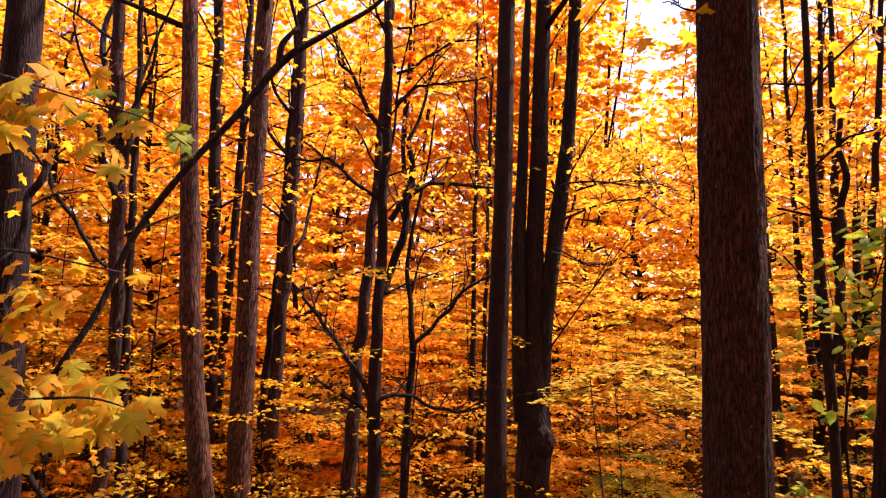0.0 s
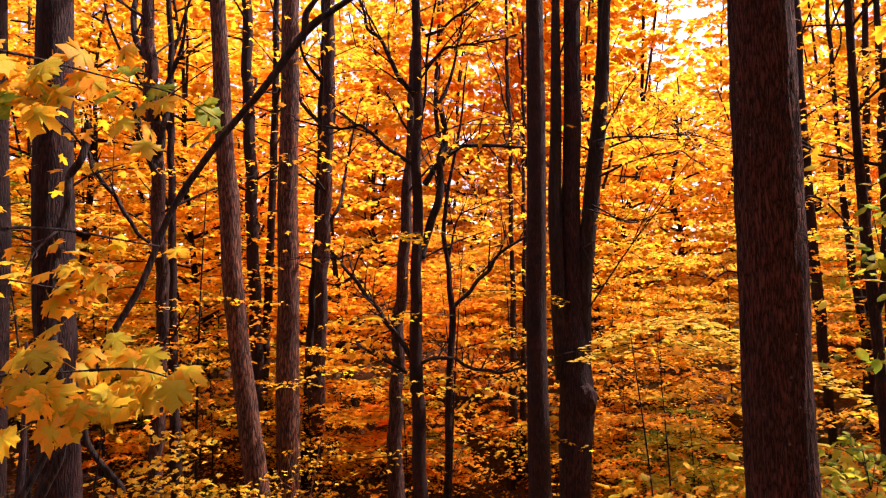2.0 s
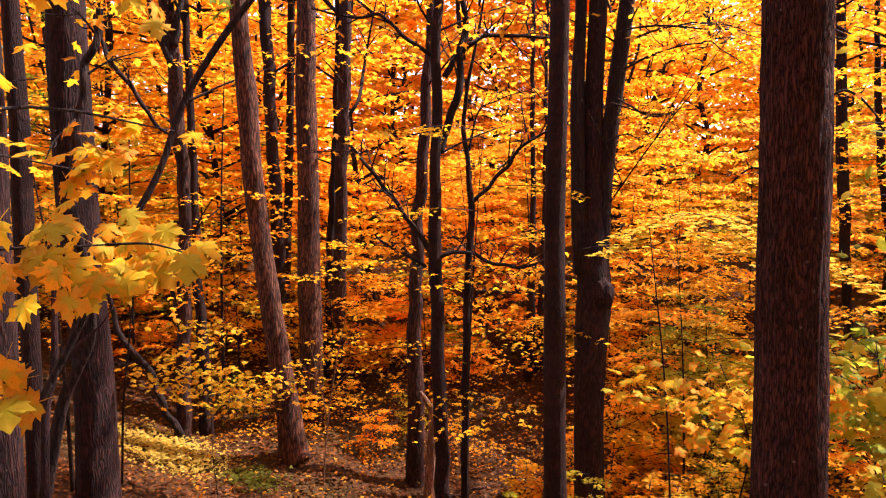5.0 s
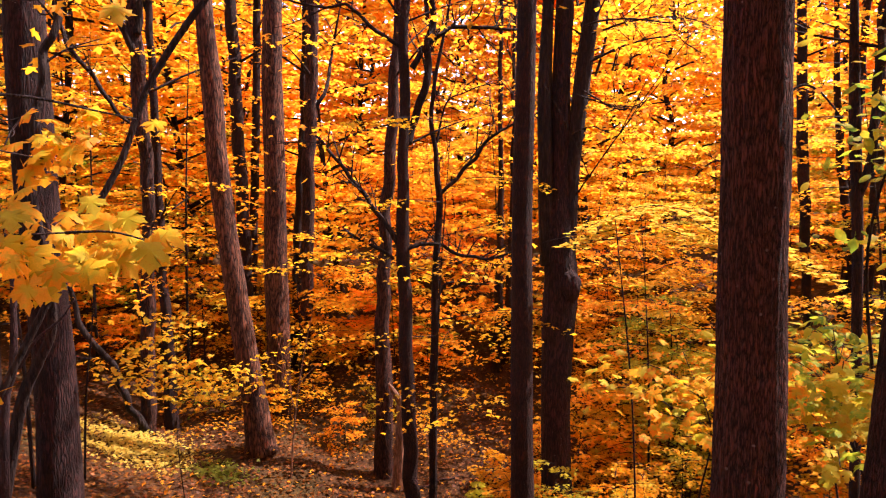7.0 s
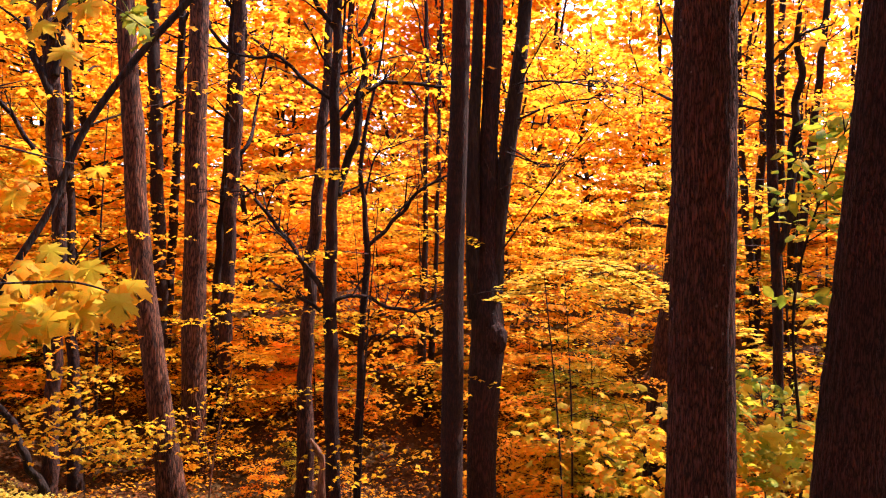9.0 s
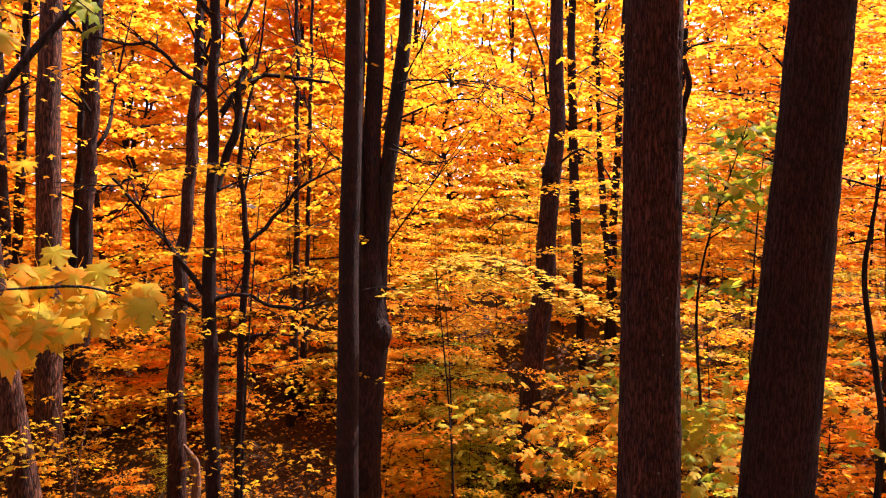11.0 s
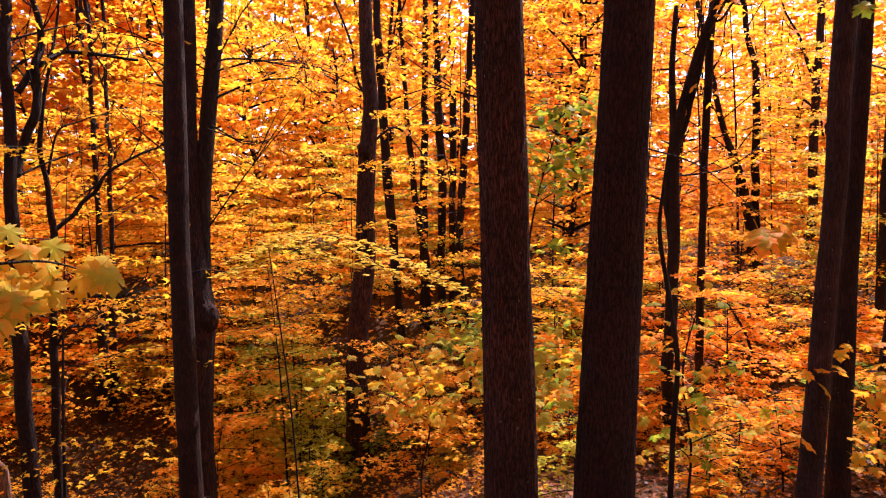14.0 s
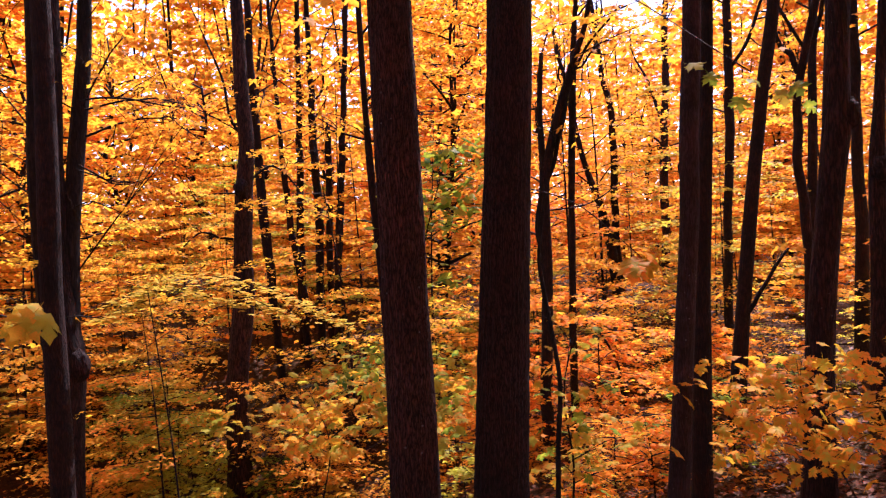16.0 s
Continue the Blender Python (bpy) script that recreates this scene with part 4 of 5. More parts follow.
def polar(rng, n, turns, dists, gap, taken):
    """n spots strewn over bearings (degrees clockwise from +y) and distances, at least gap apart."""
    spots, tries = [], 0
    while len(spots) < n and tries < 20000:
        tries += 1
        a, d = radians(rng.uniform(*turns)), math.sqrt(rng.uniform(dists[0] ** 2, dists[1] ** 2))
        q = (d * math.sin(a), d * math.cos(a))
        if all((q[0] - o[0]) ** 2 + (q[1] - o[1]) ** 2 > gap * gap for o in spots + taken):
            spots.append(q)
    return spots


def low_colour(x, y, rng):
    pick, d = rng.uniform(), math.hypot(x, y)
    turn = math.degrees(math.atan2(x, y))
    # Lemon share in this sector is raised in place of missing sunlight.
    if 10 < turn < 30 and d > 11.5 and pick < 0.75:
        return LIME if pick < 0.26 else GREEN if pick < 0.34 else LEMON
    if turn < -15 and pick < 0.6:
        return LIME if pick < 0.28 else GREEN
    if d < 17 and pick < 0.4:
        return LEMON if pick < 0.2 else LIME
    return (GOLD, GOLD, AMBER, GOLD)[int(rng.integers(4))]


def near_colour(x, y, rng):
    # Beyond x 3 the green shares also darken the slope in place of shade.
    return ((GOLD, LIME, AMBER, LIME, GOLD, AMBER, GREEN) if x > 3 else (GOLD, LEMON, AMBER, LIME, AMBER, LEMON, GOLD))[int(rng.integers(7))]


def high_colour(x, y, rng):
    turn = math.degrees(math.atan2(x, y))
    if math.hypot(x, y) > 24 and -13 < turn < -3 and rng.uniform() < 0.7:
        return (GOLD, AMBER, AMBER)[int(rng.integers(3))]
    # Amber and orange also darken the crowns of this sector in place of shade.
    if 38 < turn < 54:
        return (AMBER, AMBER, ORANGE)[int(rng.integers(3))]
    if -2 < turn < 11:
        return (GOLD, LEMON, GOLD)[int(rng.integers(3))]
    return (GOLD, GOLD, GOLD, AMBER, AMBER, AMBER)[int(rng.integers(6))]


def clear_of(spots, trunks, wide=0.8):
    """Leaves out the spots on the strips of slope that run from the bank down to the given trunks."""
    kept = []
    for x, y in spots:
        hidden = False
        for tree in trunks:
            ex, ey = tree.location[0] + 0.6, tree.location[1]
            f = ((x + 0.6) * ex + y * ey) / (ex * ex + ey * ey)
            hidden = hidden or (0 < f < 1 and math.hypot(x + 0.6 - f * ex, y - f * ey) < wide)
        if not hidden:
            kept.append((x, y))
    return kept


def sunlit(spots, x0, y0):
    """Leaves out the spots that would shade the bright patch of ground at x0, y0."""
    sx, sy = math.sin(radians(SUN_TURN)), math.cos(radians(SUN_TURN))
    return [(x, y) for x, y in spots if not (-0.5 < (x - x0) * sx + (y - y0) * sy < 7 and abs((x - x0) * sy - (y - y0) * sx) < 1.7)]


rng = np.random.default_rng(17)
gully_spots = polar(rng, 44, (-13, 16), (10.9, 15.5), 0.7, []) + polar(rng, 38, (16, 78), (7.2, 13.5), 0.8, []) + polar(rng, 14, (-38, -13), (13.6, 16.5), 0.9, [])
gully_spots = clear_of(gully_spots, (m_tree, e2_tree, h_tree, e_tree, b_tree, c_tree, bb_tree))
gully_spots = sunlit(gully_spots, -4.7, 10.4)
planted([young_maple(141 + i, h, 14, 126, 0.074, 0, 0.46) for i, h in enumerate((1.3, 1.8, 2.3, 2.8, 1.6))], gully_spots, low_colour, 15, (0.8, 1.15))
feet = [(2.95, 2.35), (3.95, 2.8), (4.9, 2.3), (6.3, 3.8), (2.5, 2.96)]
near_spots = polar(rng, 9, (34, 64), (5.6, 8.2), 0.9, feet) + polar(rng, 7, (44, 70), (4.6, 6.5), 0.6, feet) + polar(rng, 28, (-9, 27), (8.3, 11.8), 0.55, feet)
near_spots += polar(np.random.default_rng(176), 16, (3, 19), (8.6, 12.4), 0.6, [])
near_spots += polar(np.random.default_rng(174), 18, (-15, -2), (9, 13), 0.7, [])
near_spots += polar(np.random.default_rng(175), 14, (52, 76), (5.2, 10), 0.7, feet)
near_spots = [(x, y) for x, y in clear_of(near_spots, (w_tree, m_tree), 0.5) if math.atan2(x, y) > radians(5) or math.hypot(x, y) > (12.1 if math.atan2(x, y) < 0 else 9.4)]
planted([young_maple(241 + i, h, 12, 64, 0.054, 0, 0.5) for i, h in enumerate((0.55, 0.75, 0.95, 1.15))], near_spots, near_colour, 19, (0.75, 1.1))
tall_spots = polar(rng, 15, (-34, -1), (8.8, 13.5), 1.2, [(t.location[0], t.location[1]) for t in (b_tree, c_tree, a_tree, l1_tree)]) + polar(rng, 9, (9, 60), (10.5, 15), 1.5, [])
tall_spots += polar(np.random.default_rng(173), 7, (-3, 9), (12.5, 17), 1.2, [])
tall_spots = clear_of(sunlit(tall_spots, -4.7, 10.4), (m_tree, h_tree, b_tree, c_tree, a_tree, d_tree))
planted([young_maple(341 + i, h, 11, 130, 0.074, 0, 0.36, 0.42) for i, h in enumerate((4.6, 5.6, 6.6))], tall_spots, high_colour, 23, (0.85, 1.15))
low_spots = polar(rng, 94, (-42, 80), (14.5, 25), 1.0, [])
planted([young_maple(41 + i, h, 16, 170, 0.088, -1, 0.36, single=False) for i, h in enumerate((2.6, 3.4, 4.4, 5.2, 3.0))], low_spots, low_colour, 5, (0.8, 1.15))
mid_spots = polar(rng, 46, (-48, 92), (16, 28), 2.4, [])
mid_spots = sunlit(sunlit(mid_spots, 2.5, 11.5), 3.5, 13.5)
planted([far_maple(61 + i, h, 48, 128, -1, 1.12) for i, h in enumerate((6.5, 7.5, 9, 10.5))], mid_spots, high_colour, 6, (0.85, 1.15), True)
far_spots = polar(rng, 96, (-55, 95), (27, 60), 2.5, [])
far_spots += polar(np.random.default_rng(171), 7, (2.5, 12.4), (25, 35), 2.0, [])
planted([far_maple(81 + i, h, 56, 55, -1, 2.42, 0.05, False) for i, h in enumerate((13, 16, 19, 21))], far_spots, high_colour, 7, (0.9, 1.2), True)
# Unseen maples added behind the bank to keep sky light off the trunks.
unseen_spots = polar(rng, 52, (100, 300), (4.5, 24), 2.2, [])
planted([far_maple(91 + i, h, 46, 30, -1, 3.2, 0.2, False) for i, h in enumerate((12, 15))], unseen_spots, high_colour, 8, (0.9, 1.2))


def undergrowth():
    """Low leafy growth over the farther floor of the wood."""
    rng = np.random.default_rng(77)
    a, d = np.radians(rng.uniform(-50, 85, 42000)), np.sqrt(rng.uniform(15 ** 2, 46 ** 2, 42000))
    x, y = d * np.sin(a), d * np.cos(a)
    hump = 0.5 + 0.5 * np.sin(x * 1.7 + np.sin(y)) * np.sin(y * 1.3 + 2)
    p = np.stack([x, y, ground_at(x, y) + rng.uniform(0.02, 0.35, len(x)) + 1.3 * hump * rng.uniform(0, 1, len(x))], -1)
    ob = part("undergrowth", leaves(p, rng.uniform(0.1, 0.17, len(p)) * (0.7 + d / 40), rng, -1, (0, 35)), LEAF, None, "", GOLD)
    tagged(ob, "low golden undergrowth of maple seedlings across the forest floor", "undergrowth", kind="stuff")


undergrowth()


def seedlings():
    """Knee-high maple seedlings in loose drifts over the gully floor."""
    rng = np.random.default_rng(78)
    n = 14000
    a, d = np.radians(rng.uniform(-24, 62, n)), np.sqrt(rng.uniform(6.5 ** 2, 15 ** 2, n))
    x, y = d * np.sin(a), d * np.cos(a)
    drift = 0.5 + 0.5 * np.sin(x * 2.1 + np.sin(y * 1.4)) * np.sin(y * 1.9 + 1)
    p = np.stack([x, y, ground_at(x, y) + 0.03 + 0.24 * drift * rng.uniform(0, 1, n) ** 0.7], -1)
    kept = (d > np.where(a < 0, 12.0, 9.3)) | (a > radians(9)) | (rng.uniform(0, 1, n) < 0.18)
    p, n = p[kept], int(kept.sum())
    ob = part("maple_seedlings", leaves(p, rng.uniform(0.05, 0.085, n), rng, 0, (0, 30)), LEAF, None, "", (0.86, 0.40, 0.028, 1))
    tagged(ob, "drifts of knee-high amber maple seedlings on the gully floor", "seedlings", kind="stuff")


def far_wood():
    """The leaf mass of the distant wood behind the last single trees."""
    rng = np.random.default_rng(79)
    n = 64000
    a, d = np.radians(rng.uniform(-58, 98, n)), rng.uniform(60, 84, n)
    x, y = d * np.sin(a), d * np.cos(a)
    crest = np.interp(np.degrees(a), (11, 13, 18, 22, 31, 36, 48, 51, 57, 61), (33, 19, 20, 24, 26, 30, 28, 17, 17, 26)) + 2.5 * np.sin(a * 23) + 2 * np.sin(a * 51 + 1)
    p = np.stack([x, y, ground_at(x, y) + crest * rng.uniform(0, 1, n) ** 0.9], -1)
    ob = part("far_wood", leaves(p, rng.uniform(0.5, 0.95, n), rng, -1, (5, 60)), LEAF, None, "", GOLD)
    tagged(ob, "distant wood in orange autumn leaf behind the trees", "woods", kind="stuff")


seedlings()
far_wood()


# ---- near foliage, leaf by leaf ----
def leaf_model(seed, oval=False):
    """One maple leaf (or an oval beech leaf) of length 1 in the xy plane, stalk at the origin, folded and curled."""
    rng = np.random.default_rng(seed)
    if oval:
        y = np.linspace(0, 1, 7)
        w = 0.27 * np.sin(np.pi * y ** 0.85) ** 0.9
        ring = np.array([(0, 0), *zip(w[1:-1], y[1:-1]), (0, 1), *zip(-w[-2:0:-1], y[-2:0:-1])])
    else:
        ring = outline(2)
        ring = ring * (1 + rng.normal(0, 0.04, ring.shape))
    flat = np.concatenate([ring, [(0, 0.35)], [(0.012, 0.0), (-0.012, 0.0), (0.006, -0.45), (-0.006, -0.45)]])
    z = -rng.uniform(0.1, 0.35) * np.abs(flat[:, 0]) ** 1.3 - rng.uniform(0.1, 0.4) * flat[:, 1] ** 2 + 0.06 * np.sin(flat[:, 0] * 9 + seed) * (np.abs(flat[:, 0]) > 0.1)
    z[-5:] = (0.03, 0, 0, 0.12, 0.12)
    pts = np.c_[flat, z]
    k = len(ring)
    faces = [(i, (i + 1) % k, k) for i in range(k)]
    faces.append((k + 1, k + 2, k + 4, k + 3))
    mesh = bpy.data.meshes.new("leaf")
    mesh.from_pydata(pts, [], faces)
    mesh.shade_smooth()
    mesh.materials.append(NEAR_LEAF)
    return mesh


MAPLE_LEAVES = [leaf_model(s) for s in range(7)]
OVAL_LEAVES = [leaf_model(s, True) for s in range(4)]


def one_leaf(parent, place, size, rng, color, hang, models=MAPLE_LEAVES, face=0.0):
    tilt = rng.uniform(28, 66) if hang else rng.uniform(5, 48)
    spin = rng.normal(180, 45) if hang else rng.uniform(0, 360)
    turn = rng.normal(face, 35) if hang else rng.uniform(0, 360)
    ob = part("leaf", models[int(rng.integers(len(models)))], NEAR_LEAF, parent, "", tuple(np.clip(np.array(color[:3]) * rng.uniform(0.88, 1.12, 3), 0, 1)) + (1,))
    q = Vector(place) - parent.location
    ob.matrix_local = Matrix.Translation(q) @ pose(0, 0, 0, 0, 0, turn) @ pose(0, 0, 0, tilt) @ pose(0, 0, 0, 0, 0, spin) @ Matrix.Scale(size, 4)
    return ob


def twig_to(tree, a, b, r, sag=0.08, name="twig"):
    a, b = Vector(a) - tree.location, Vector(b) - tree.location
    mid = (a + b) / 2 + Vector((0, 0, sag * (b - a).length))
    return part(name, (*tube([(*a, r), (*mid, r * 0.75), (*b, r * 0.35)], 10, 5, 0.05), True), TWIG, tree)


BRIGHT = (0.92, 0.60, 0.035, 1)


def near_maple():
    """The young maple beside the bank: a thin stem and long twigs of hanging leaves."""
    rng = np.random.default_rng(8)
    foot = Vector((-1.75, 1.45, float(ground_at(-1.75, 1.45))))
    tree = thing("near_maple_sapling", "young maple with large hanging yellow-green autumn leaves", "sapling", foot)
    part("stem", (*tube([(0, 0, -0.2, 0.03), (0.05, 0.02, 1.2, 0.026), (0, 0.05, 2.4, 0.02), (-0.1, 0.1, 3.6, 0.012)], 16, 8, 0.04), True), SMOOTH, tree)
    low = foot + Vector((0.03, 0.03, 1.45))
    mid = foot + Vector((0.02, 0.04, 1.75))
    high = foot + Vector((0.0, 0.05, 2.3))
    twig_to(tree, low, (-0.96, 1.87, 1.39), 0.007)
    twig_to(tree, (-0.96, 1.87, 1.39), (-0.73, 1.92, 1.35), 0.004)
    twig_to(tree, low, (-1.08, 1.68, 1.07), 0.006)
    twig_to(tree, high, (-1.22, 2.63, 2.33), 0.008)
    twig_to(tree, (-1.22, 2.63, 2.33), (-0.98, 2.84, 2.24), 0.004)
    twig_to(tree, mid, (-1.23, 1.82, 1.73), 0.006)
    twig_to(tree, mid, (-1.34, 2.22, 1.86), 0.006)
    twig_to(tree, mid, (-1.43, 2.64, 1.59), 0.006)
    body = ((-1.13, 1.71, 1.46), (-1.13, 1.64, 1.40), (-1.07, 1.63, 1.33), (-1.11, 1.78, 1.39), (-1.13, 1.88, 1.43), (-1.04, 1.82, 1.47), (-0.98, 1.74, 1.38), (-0.98, 1.68, 1.28),
            (-0.92, 1.77, 1.33), (-0.99, 1.80, 1.32), (-1.01, 1.90, 1.39), (-1.00, 1.96, 1.44), (-0.93, 1.94, 1.39), (-0.83, 1.93, 1.44), (-0.90, 1.95, 1.32), (-0.72, 1.87, 1.37),
            (-0.81, 1.94, 1.36), (-1.21, 1.71, 1.36), (-1.12, 1.77, 1.35), (-1.09, 1.85, 1.35), (-0.95, 1.93, 1.32), (-0.90, 2.01, 1.36))
    for i, q in enumerate([*body, *[Vector(q) + Vector(rng.normal(0, (0.05, 0.06, 0.025))) for q in [*body, *body[6:]]]]):
        one_leaf(tree, q, rng.uniform(0.055, 0.088), rng, (BRIGHT, GOLD, BRIGHT, LIME, BRIGHT)[i % 5], True)
    foot_leaves = ((-1.07, 1.62, 1.15), (-1.08, 1.56, 1.12), (-1.05, 1.58, 1.07), (-1.07, 1.69, 1.09), (-1.05, 1.70, 1.03), (-1.11, 1.72, 1.10), (-1.13, 1.58, 1.06))
    for i, q in enumerate(foot_leaves):
        one_leaf(tree, q, rng.uniform(0.07, 0.1), rng, (BRIGHT, LEMON, LIME)[i % 3], True)
    upper = ((-1.47, 2.38, 2.33), (-1.48, 2.25, 2.28), (-1.52, 2.22, 2.31), (-1.33, 2.57, 2.40), (-1.51, 2.47, 2.25), (-1.28, 2.71, 2.27), (-1.21, 2.75, 2.29), (-1.39, 2.43, 2.34),
             (-1.38, 2.55, 2.35), (-1.34, 2.68, 2.35), (-1.50, 2.36, 2.27), (-1.52, 2.23, 2.21), (-1.26, 2.72, 2.22), (-1.48, 2.49, 2.32), (-1.53, 2.34, 2.36))
    for i, q in enumerate([*upper, *[Vector(q) + Vector(rng.normal(0, (0.08, 0.1, 0.05))) for q in upper]]):
        one_leaf(tree, q, rng.uniform(0.085, 0.125), rng, (GOLD, LEMON, LIME, AMBER, GOLD)[i % 5], True)
    for q in ((-1.42, 2.53, 2.29), (-1.23, 2.63, 2.39), (-1.00, 2.83, 2.32), (-0.97, 2.85, 2.20), (-1.48, 2.25, 2.18), (-1.31, 2.70, 2.32), (-1.19, 2.76, 2.35), (-1.03, 2.82, 2.29)):
        one_leaf(tree, q, rng.uniform(0.08, 0.13), rng, GREEN, True)
    left = ((-1.19, 1.72, 1.71), (-1.23, 1.82, 1.74), (-1.38, 2.08, 1.86), (-1.39, 2.07, 1.86), (-1.26, 1.80, 1.77), (-1.31, 1.89, 1.80), (-1.45, 2.39, 1.99))
    for i, q in enumerate(left):
        one_leaf(tree, q, rng.uniform(0.06, 0.09), rng, (GOLD, AMBER)[i % 2], i < 2)
    for q in ((-1.47, 2.62, 1.59), (-1.41, 2.65, 1.58), (-1.38, 2.66, 1.63), (-1.44, 2.63, 1.54), (-1.49, 2.60, 1.56), (-1.42, 2.64, 1.62), (-1.37, 2.67, 1.58)):
        one_leaf(tree, q, rng.uniform(0.06, 0.09), rng, GOLD, True)
    across = twig_to(tree, mid, (-1.41, 3.32, 1.78), 0.009)
    for i in range(28):
        f = rng.uniform(0.35, 1.0)
        q = Vector(mid).lerp(Vector((-1.41, 3.32, 1.78)), f) + Vector(rng.normal(0, (0.16, 0.2, 0.06)))
        one_leaf(tree, q, rng.uniform(0.06, 0.1), rng, (GOLD, AMBER, LEMON)[i % 3], False)


near_maple()


def shrub(name, label, foot, tips, per, size, colors, seed, hang=0.3, models=MAPLE_LEAVES, wide=0.12, stem=0.007):
    """A low leafy plant: stems from one foot to the tips, each with leaves about its outer part."""
    rng = np.random.default_rng(seed)
    foot = Vector((foot[0], foot[1], float(ground_at(foot[0], foot[1])) - 0.05))
    tree = thing(name, label, "shrub", foot)
    tips = [Vector(q) for q in tips]
    top = sum(tips, Vector()) / len(tips)
    top.z = max(q.z for q in tips)
    main = [foot, foot.lerp(top, 0.35) + Vector(rng.normal(0, (0.05, 0.05, 0))), foot.lerp(top, 0.7) + Vector(rng.normal(0, (0.06, 0.06, 0))), top]
    part("stem", (*tube([(*(q - foot), stem * 1.6 * s) for q, s in zip(main, (1, 0.85, 0.6, 0.25))], 24, 6, 0.05), True), TWIG, tree)
    line = glide([(*q, 0) for q in main], 60)
    for tip in tips:
        want = tip.z - 0.35 * math.hypot(tip.x - top.x, tip.y - top.y) - 0.05
        start = Vector(line[int(np.argmin(np.abs(line[8:, 2] - want))) + 8, :3])
        reach = (tip - start).length
        twig_to(tree, start, tip, stem * 0.6, 0.1)
        for i in range(per):
            f = rng.uniform(0.2, 1.08)
            q = start.lerp(tip, f) + Vector((0, 0, 0.1 * reach * 4 * f * (1 - min(f, 1)))) + Vector(rng.normal(0, (wide, wide, wide * 0.25)))
            one_leaf(tree, q, rng.uniform(*size), rng, colors[int(rng.integers(len(colors)))], rng.uniform() < hang, models, -30)
    return tree


shrub("orange_maple_shrub", "low maple with flat layers of orange leaves behind a trunk", (1.25, 3.75),
      ((0.73, 4.06, 0.45), (0.93, 3.86, 0.57), (1.05, 3.69, 0.49), (1.22, 3.59, 0.59), (1.32, 3.41, 0.67), (0.98, 3.83, 0.33), (1.11, 3.54, 0.36), (0.89, 4.10, 0.39), (1.32, 3.29, 0.51), (1.30, 3.54, 0.39)),
      20, (0.045, 0.072), (AMBER, GOLD, AMBER, LIME), 21, 0.08, wide=0.17, stem=0.004)
# Green leaves among the amber, partly to darken it in place of shade.
shrub("amber_maple_shrub", "low maple with amber leaves around a slender trunk", (1.9, 3.5),
      ((1.66, 3.57, 0.65), (1.74, 3.42, 0.59), (1.84, 3.37, 0.65), (1.62, 3.59, 0.43), (1.71, 3.44, 0.43), (1.78, 3.29, 0.47), (1.75, 3.64, 0.50), (1.44, 2.83, 0.43), (1.67, 3.03, 0.71)),
      24, (0.048, 0.075), (AMBER, LIME, GREEN, LIME), 22, 0.2, wide=0.14, stem=0.004)
shrub("green_beech_sapling", "young beech with pointed green and yellow leaves", (2.0, 3.9),
      ((2.05, 3.49, 2.10), (2.06, 3.35, 2.02), (2.01, 3.52, 1.93), (2.17, 3.39, 2.10), (2.04, 3.37, 1.73), (2.03, 3.51, 1.63), (2.20, 3.36, 1.86), (1.91, 3.48, 1.76), (2.10, 3.32, 1.60), (1.94, 3.45, 1.24)),
      30, (0.06, 0.09), (LEAF_GREEN, GREEN, GREEN, LIME), 23, 0.12, OVAL_LEAVES, 0.15, 0.007)
shrub("low_green_shrub", "low shrub with broad green leaves under the maples", (2.4, 4.3),
      ((2.05, 4.60, 0.54), (2.22, 4.41, 0.61), (2.16, 4.55, 0.65), (2.28, 4.27, 0.58), (1.72, 4.22, 0.63), (1.61, 4.41, 0.54), (1.85, 4.14, 0.71), (2.44, 3.12, 0.44)),
      24, (0.06, 0.095), (LEAF_GREEN, GREEN, LIME), 24, 0.2, OVAL_LEAVES, 0.16, 0.005)


